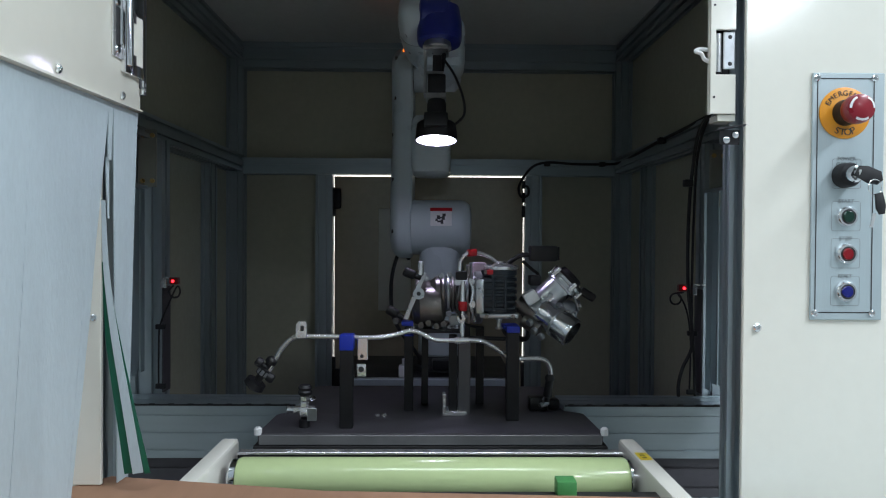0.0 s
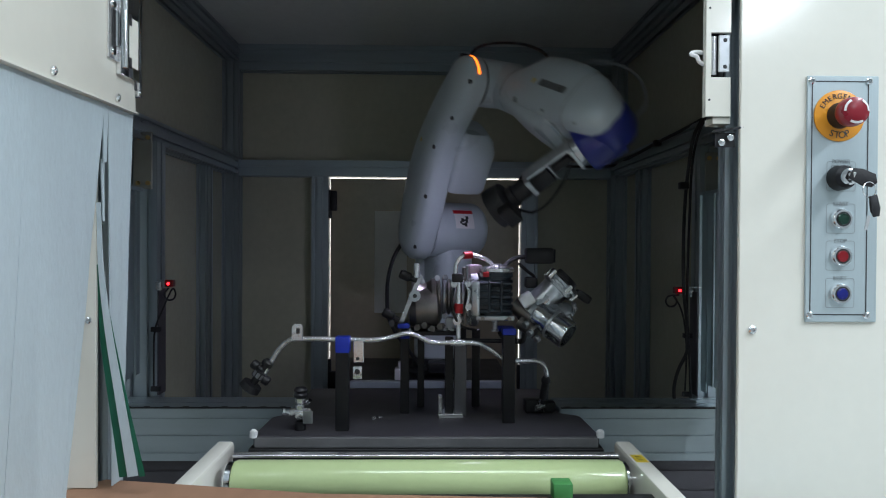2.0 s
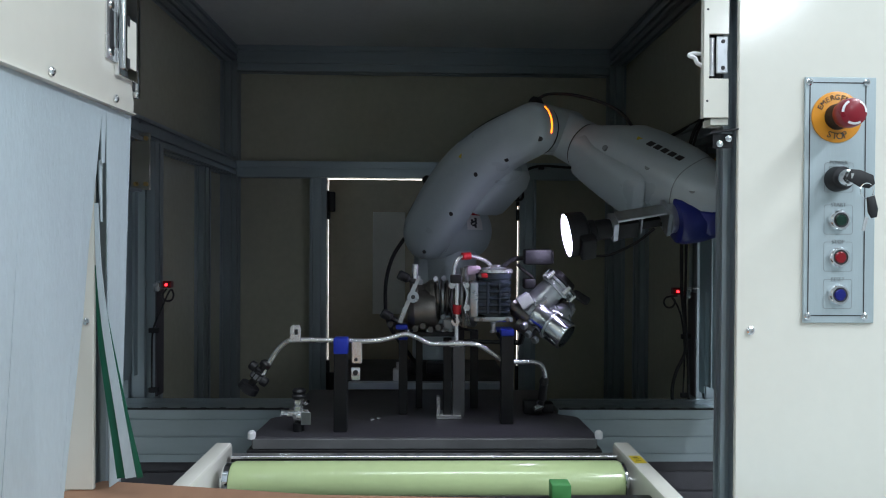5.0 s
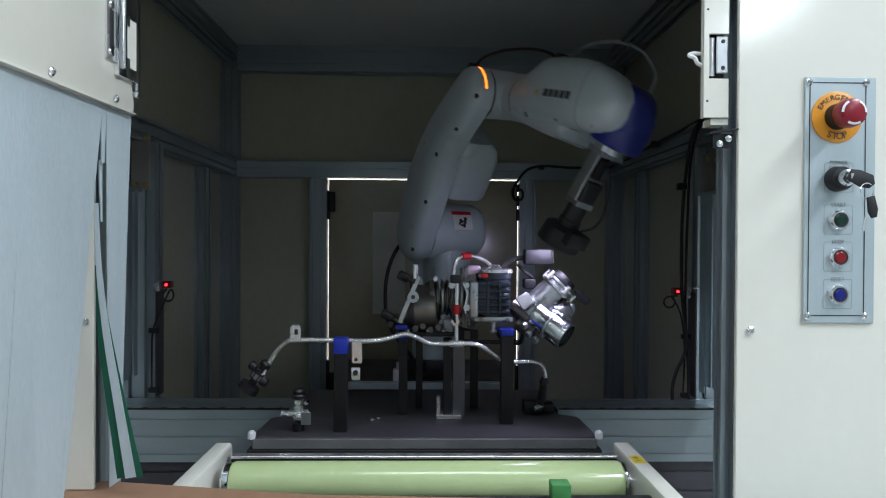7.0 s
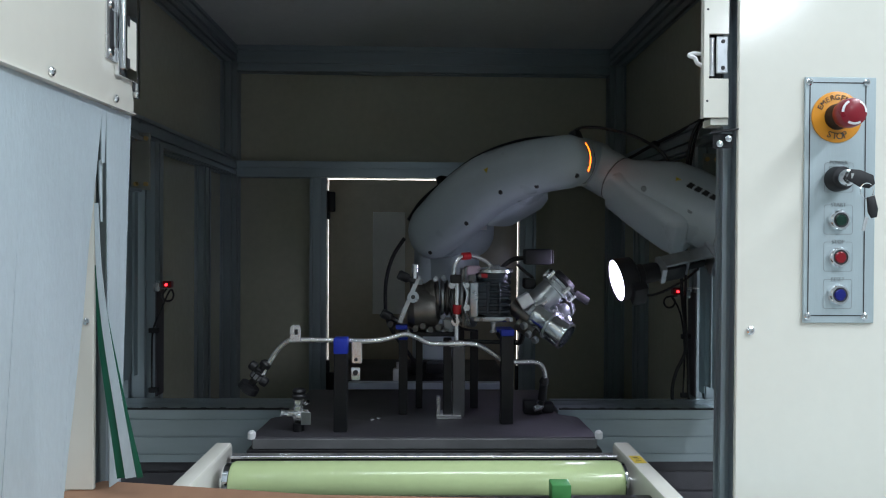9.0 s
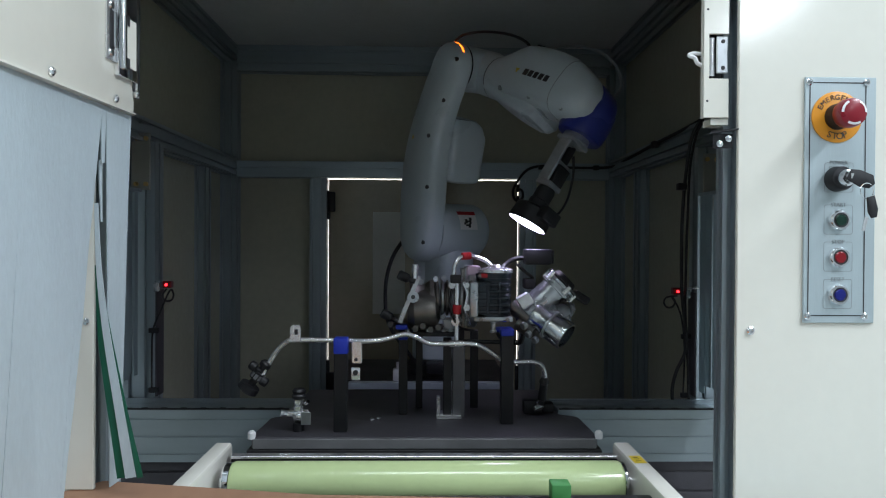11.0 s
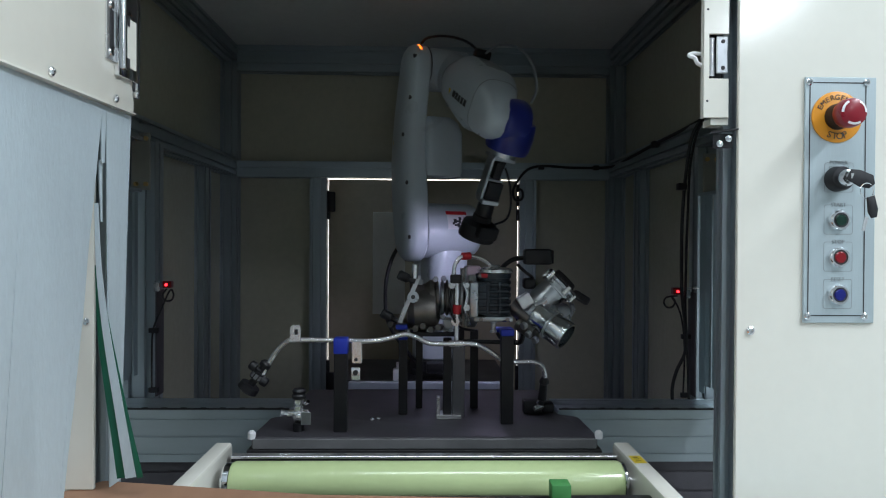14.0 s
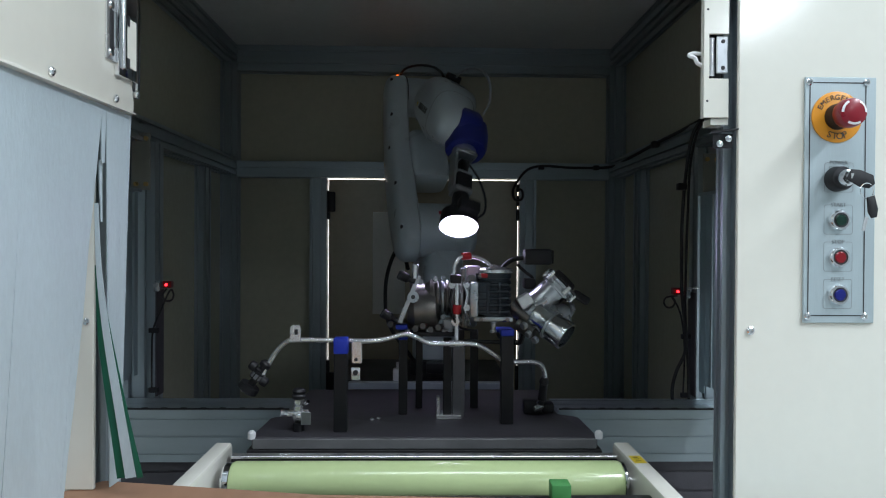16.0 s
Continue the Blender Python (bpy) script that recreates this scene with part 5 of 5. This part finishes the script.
es = part("stop_plate", lathe([(0, 0.0296), (0.0012, 0.0296), (0.0015, 0.029), (0.0015, 0)], (0.4745, FY - 0.0002, 1.2985), (0, -1, 0), 48), YELLOW, ctl, "round amber stop plate")
for word, r, mid, step, flip in (("EMERGENCY", 0.0225, 90, -15.5, 1), ("STOP", 0.0225, 270, 16, -1)):
    for i, ch in enumerate(word):
        a = mid + step * (i - (len(word) - 1) / 2)
        p = Vector((0.4745 + r * math.cos(radians(a)), FY - 0.002, 1.2985 + r * math.sin(radians(a))))
        words(ch, 0.0085 if flip > 0 else 0.011, facing(*p, a - 90 if flip > 0 else a + 90), INK, es, "letter")
mush = part("stop_collar", lathe([(0, 0.015), (0.014, 0.0145), (0.014, 0.012)], (0.4745, FY - 0.0018, 1.2985), (0, -1, 0), 32), PLASTIC, ctl, "black collar")
part("stop_button", lathe([(0, 0.0115), (0.003, 0.015), (0.008, 0.0165), (0.015, 0.0163), (0.019, 0.0152), (0.0205, 0.0118), (0.0208, 0)], (0.4745, FY - 0.014, 1.2985), (0, -1, 0), 40), RED, ctl, "red mushroom stop button")
for a0 in (30, 150, 270):
    b = bmesh.new()
    rows = []
    for k in range(9):
        a = radians(a0 - 32 + 64 * k / 8)
        rows.append([b.verts.new((0.4745 + r * math.cos(a), FY - 0.0140 - h, 1.2985 + r * math.sin(a))) for r, h in ((0.0118, 0.0209), (0.0143, 0.0201))])
    for q, w_ in zip(rows, rows[1:]):
        b.faces.new((q[0], q[1], w_[1], w_[0]))
    bmesh.ops.recalc_face_normals(b, faces=b.faces)
    part("turn_mark", b, WHITE, mush, "white turn mark")


def legend(z, text):
    part("legend_frame", outline_frame(0.461, 0.495, z - 0.0165, z + 0.018, 0.0005, 0.003, FY - 0.0003), GREY_INK, ctl)
    words(text, 0.0062, facing(0.478, FY - 0.0004, z + 0.0178), GREY_INK, ctl)


for z, text, m_, lab in ((1.179, "START", LENS_GREEN, "dark green push button"), (1.136, "STOP", LENS_RED, "red push button"), (1.0925, "RESET", LENS_BLUE, "blue push button")):
    legend(z, text)
    bz = part("button_bezel", lathe([(0, 0.0125), (0.0015, 0.0125), (0.004, 0.0112), (0.005, 0.0105), (0.005, 0.0086), (0.0035, 0.0084)], (0.4785, FY - 0.0002, z), (0, -1, 0), 36), CHROME, ctl, "bright round bezel")
    part("gasket", lathe([(0, 0.0088), (0.0001, 0.0088)], (0.4785, FY - 0.0045, z), (0, -1, 0), 32), INK, bz)
    part("button_cap", lathe([(0, 0.0066), (0.0042, 0.0066), (0.005, 0.0058), (0.0052, 0)], (0.4785, FY - 0.001, z), (0, -1, 0), 32), m_, bz, lab)
legend(1.228, "POWER")
words("OFF  ON", 0.0062, facing(0.478, FY - 0.0004, 1.2395), GREY_INK, ctl)
ks = part("key_switch", lathe([(0, 0.0145), (0.012, 0.014), (0.015, 0.0125), (0.015, 0)], (0.475, FY - 0.0002, 1.2265), (0, -1, 0), 32), PLASTIC, ctl, "black key switch")
part("barrel", lathe([(0, 0.0095), (0.007, 0.0095), (0.008, 0.0075), (0.008, 0)], (0.475, FY - 0.015, 1.2265), (0, -1, 0), 24), CHROME, ks, "bright lock barrel")
keys = thing("switch_key", (0.487, 0.77, 1.228), "black headed key in the lock with a spare on a ring", "key")
part("blade", box(0.4735, 0.4765, 0.765, 0.775, 1.2225, 1.2305, 0.0004, 1), STEEL, keys)
hd = extrude([(-0.003, -0.006), (0.012, -0.009), (0.022, -0.007), (0.025, 0.0), (0.02, 0.008), (0.006, 0.009), (-0.003, 0.006)], Matrix.Translation((0.475, 0.768, 1.2285)) @ axes((0, 0, 0), Vector((0.72, -0.55, -0.42)), Vector((0.45, 0.0, 0.9))) @ pose(0, 0, -0.002), 0.004, 0.001, 2)
part("head", hd, PLASTIC, keys, "black plastic key head")
kc = Vector((0.4829, 0.7520, 1.2099))
part("ring", tube([kc + Vector((0.010 * math.cos(a * 0.5236), 0.004 * math.cos(a * 0.5236), 0.0085 * math.sin(a * 0.5236))) for a in range(13)], 0.0006, 6, 3), CHROME, keys, "thin bright key ring")
sk = Vector((0.4848, 0.7500, 1.2030))
part("spare_key", extrude([(-0.0045, 0.0), (-0.0055, -0.016), (-0.003, -0.023), (0.003, -0.023), (0.0055, -0.014), (0.004, 0.001)], axes(sk, (1, 0, 0.16), (-0.16, 0, 1)), 0.003, 0.0008, 2), PLASTIC, keys, "black spare key")
part("spare_blade", extrude([(-0.002, -0.022), (0.002, -0.022), (0.001, -0.038), (-0.002, -0.038)], axes(sk + Vector((0, -0.0005, 0)), (1, 0, -0.2), (0.2, 0, 1)), 0.0015), STEEL, keys)

# ---- light sensors, plates and cables inside the cell ----
for sgn, xe, led, lab in ((-1, -0.503, Vector((-0.4794, 1.3000, 1.0704)), "small light sensor with a red lamp on the side post"), (1, 0.511, Vector((0.4716, 1.3000, 1.0621)), "small light sensor with a red lamp on the side post")):
    g = thing("post_plate", (xe + sgn * 0.04, 1.296, 1.29), "pale steel joining plate on the post", "plate", "joining plates")
    zc = 1.297 if sgn < 0 else 1.268
    xa = xe + sgn * 0.008
    part("plate", box(xa, xa + sgn * 0.034, 1.2955, 1.2995, zc - 0.053, zc + 0.053, 0.001, 1), mat("zinc_plate", (0.33, 0.34, 0.3), 0.45, 0.6, 0.1), g)
    for dx in (0.007, 0.025):
        for dz in (-0.042, 0.042):
            part("bolt", lathe([(0, 0.0045), (0.003, 0.0042), (0.003, 0)], (xa + sgn * dx, 1.2955, zc + dz), (0, -1, 0), 10), BRASS, g)
    # shade on the post's inner face, laid on as a dark strip
    solo("shade_strip", box(xe, xe - sgn * 0.0022, 1.302, 1.338, 0.861, 1.058), PLATEN, "dark strip for the shaded inner face of the side post", "seal")
    p = led
    g = thing("light_sensor", p, lab, "sensor", "light sensors")
    q = -sgn
    part("body", box(p.x - 0.008, p.x + 0.008, p.y - 0.006, p.y + 0.008, p.z - 0.007, p.z + 0.006, 0.0015, 1), mat("red_dark", (0.12, 0.005, 0.006), 0.35), g, "dark red body")
    part("lamp", lathe([(0, 0.0027), (0.0016, 0.0022), (0.002, 0)], (p.x + 0.001 * sgn, p.y - 0.0062, p.z - 0.001), (0, -1, 0), 12), LED_RED, g, "glowing red lamp")
    part("bracket", box(min(p.x + sgn * 0.008, xe + sgn * 0.002), max(p.x + sgn * 0.008, xe + sgn * 0.002) + 0.004, p.y, p.y + 0.004, p.z + 0.003, p.z + 0.006, 0.0005, 1, bm=box(p.x + sgn * 0.02 - 0.006, p.x + sgn * 0.02 + 0.006, p.y - 0.004, p.y + 0.004, p.z - 0.014, p.z + 0.002, 0.002)), STEEL, g, "steel bracket")
    K = 0.00105
    lx = p.x + (0.002 if sgn < 0 else -0.0147)
    loop = [(p.x, p.z - 0.009)] + [(lx - 0.0105 * math.sin(a), p.z - 0.021 + 0.0105 * math.cos(a)) for a in (0.5, 1.6, 2.7, 3.8, 4.9, 5.9)]
    loop += [(p.x + a * K, p.z - b_ * K) for a, b_ in ((-10, 45), (-24, 82), (-26, 130), (-26, 190))] if sgn < 0 else [(p.x + a * K, p.z - b_ * K) for a, b_ in ((2, 30), (10, 60), (14, 110), (12, 190))]
    part("lead", tube([(a, 1.295, b_) for a, b_ in loop], 0.0018, 6, 5), RUBBER, g, "thin black lead")
    for k in (82, 187):
        ax, az = p.x + (-25 if sgn < 0 else 13) * K, p.z - k * K
        part("clip", box(ax - 0.006, ax + 0.012, 1.291, 1.298, az - 0.004, az + 0.005, 0.001, 1), PLASTIC, g)


def cable(rows, r, label):
    return solo("cable", tube(rows, r, 8, 6), RUBBER, label, "cable", "cell cables")


cable([Vector((0.5134, 1.2400, 1.3917)), Vector((0.4990, 1.2600, 1.3758)), Vector((0.4865, 1.2700, 1.3452)), Vector((0.4813, 1.2800, 1.2891)), Vector((0.4774, 1.2850, 1.2264)), Vector((0.4750, 1.2850, 1.1422)), Vector((0.4768, 1.2850, 1.0579)), Vector((0.4850, 1.2850, 0.9840)), Vector((0.4832, 1.2850, 0.9470)), Vector((0.4686, 1.2850, 0.9153)), Vector((0.4604, 1.2850, 0.8836)), Vector((0.4607, 1.2850, 0.8519))], 0.0031, "thick black cable hanging down the side post")
cable([Vector((0.5135, 1.2500, 1.3885)), Vector((0.5028, 1.2800, 1.3626)), Vector((0.4924, 1.2900, 1.3008)), Vector((0.4880, 1.2900, 1.2057)), Vector((0.4857, 1.2900, 1.1105)), Vector((0.4855, 1.2900, 1.0151)), Vector((0.4906, 1.2900, 0.9303)), Vector((0.4934, 1.2900, 0.8507))], 0.0024, "thin black cable hanging down the side post")
cable([Vector((0.5176, 1.2600, 1.3873)), Vector((0.5068, 1.3800, 1.3766)), Vector((0.5023, 1.5400, 1.3708)), Vector((0.5058, 1.7000, 1.3655)), Vector((0.5107, 1.8600, 1.3626)), Vector((0.4913, 1.9150, 1.3608)), Vector((0.3980, 1.9200, 1.3605)), Vector((0.3225, 1.9200, 1.3645)), Vector((0.2802, 1.9200, 1.3548)), Vector((0.2537, 1.9200, 1.3264)), Vector((0.2383, 1.9200, 1.2951)), Vector((0.2447, 1.9200, 1.2701)), Vector((0.2635, 1.9200, 1.2734)), Vector((0.2634, 1.9200, 1.2953)), Vector((0.2476, 1.9200, 1.3014))], 0.0036, "black cable clipped along the rails")
for a in (Vector((0.3154, 1.9150, 1.3608)), Vector((0.4677, 1.9150, 1.3606)), Vector((0.4988, 1.5100, 1.3690)), Vector((0.4713, 1.2750, 1.2571))):
    solo("cable_clip", box(a.x - 0.008, a.x + 0.008, a.y - 0.006, a.y + 0.01, a.z - 0.007, a.z + 0.006, 0.002), PLASTIC, "small black cable clip", "clip", "cable clips")


# ---- motion ----
# seconds; turn of the robot, lean of the upper arm, rise of the forearm, twist of the forearm, bend of the wrist, turn of the tool
STEPS = [
    (0.0, -1.7, -3.2, 2.9, 0.2, 84.2, 0),
    (1.05, -1.7, -3.2, 2.9, 0.2, 84.2, 0),
    (1.5, 7.9, 5.8, -3.1, 13.7, 90.4, 0),
    (1.6, 10.4, 11.5, -6.6, 12.8, 100.5, 0),
    (2.0, 26.2, 36.7, -22.2, 34.5, 114.2, 0),
    (2.5, 38.5, 56.2, -31.9, 55.9, 113.9, 0),
    (2.9, 40.0, 58.9, -33.3, 57.8, 115.5, 0),
    (3.5, 40.0, 58.9, -33.3, 57.8, 115.5, 0),
    (4.1, 39.8, 57.6, -28.5, 60.2, 117.6, 0),
    (5.0, 39.8, 57.6, -28.5, 60.2, 117.6, 0),
    (6.2, 20.8, 38.9, -8.8, 5.8, 102.2, 0),
    (6.65, 20.8, 38.9, -8.8, 5.8, 102.2, 0),
    (7.0, 26.4, 43.0, -14.9, 13.1, 104.0, 0),
    (7.3, 37.2, 57.3, -21.2, 40.5, 108.2, 0),
    (7.5, 41.4, 62.3, -24.0, 45.3, 112.8, 0),
    (7.9, 49.2, 71.5, -29.7, 52.4, 123.4, 0),
    (8.75, 49.2, 71.5, -29.7, 52.4, 123.4, 0),
    (9.2, 46.7, 63.7, -28.7, 51.3, 116.3, 0),
    (11.2, 32.2, 16.9, -22.2, 27.1, 81.6, 0),
    (11.55, 32.2, 16.9, -22.2, 27.1, 81.6, 0),
    (12.05, 21.4, 10.6, -28.3, 5.6, 86.3, 0),
    (13.65, 21.4, 10.6, -28.3, 5.6, 86.3, 0),
    (14.0, 20.3, 2.6, -27.6, 7.4, 87.0, 0),
    (14.2, 19.8, -12.1, -26.8, 9.4, 83.0, 0),
    (14.5, 18.8, -20.4, -27.0, 21.5, 66.0, 0),
    (14.8, 19.2, -22.7, -27.2, 23.0, 65.8, 0),
    (15.45, 19.2, -22.7, -27.2, 23.0, 65.8, 0),
    (15.8, 15.1, -25.8, -23.6, 19.4, 56.1, 0),
    (16.0, 13.2, -23.6, -21.5, 18.1, 39.8, 0)]


def joints_at(t, keys):
    """Joint angles at t: smooth from key to key, at rest where two keys are equal."""
    n = len(keys)
    i = max(0, min(n - 2, next((k for k in range(n - 1) if t <= keys[k + 1][0]), n - 2)))
    h = keys[i + 1][0] - keys[i][0]
    u = max(0.0, min(1.0, (t - keys[i][0]) / h))
    out = []
    for j in range(1, 7):
        def rate(k):
            if k <= 0 or k >= n - 1:
                return 0.0 if k <= 0 else (keys[k][j] - keys[k - 1][j]) / (keys[k][0] - keys[k - 1][0])
            a = (keys[k][j] - keys[k - 1][j]) / (keys[k][0] - keys[k - 1][0])
            b = (keys[k + 1][j] - keys[k][j]) / (keys[k + 1][0] - keys[k][0])
            return 0.0 if a * b <= 0 else 2 * a * b / (a + b)
        p, q, a, b = keys[i][j], keys[i + 1][j], rate(i) * h, rate(i + 1) * h
        out.append((2 * u ** 3 - 3 * u * u + 1) * p + (u ** 3 - 2 * u * u + u) * a + (3 * u * u - 2 * u ** 3) * q + (u ** 3 - u * u) * b)
    return out


def motions():
    times = [k / 10 for k in range(161)]
    poses = [joint_frames(joints_at(t, STEPS)) for t in times]
    for i, ob in enumerate(MOVING):
        walk(ob, [(t, p[i]) for t, p in zip(times, poses)])


motions()
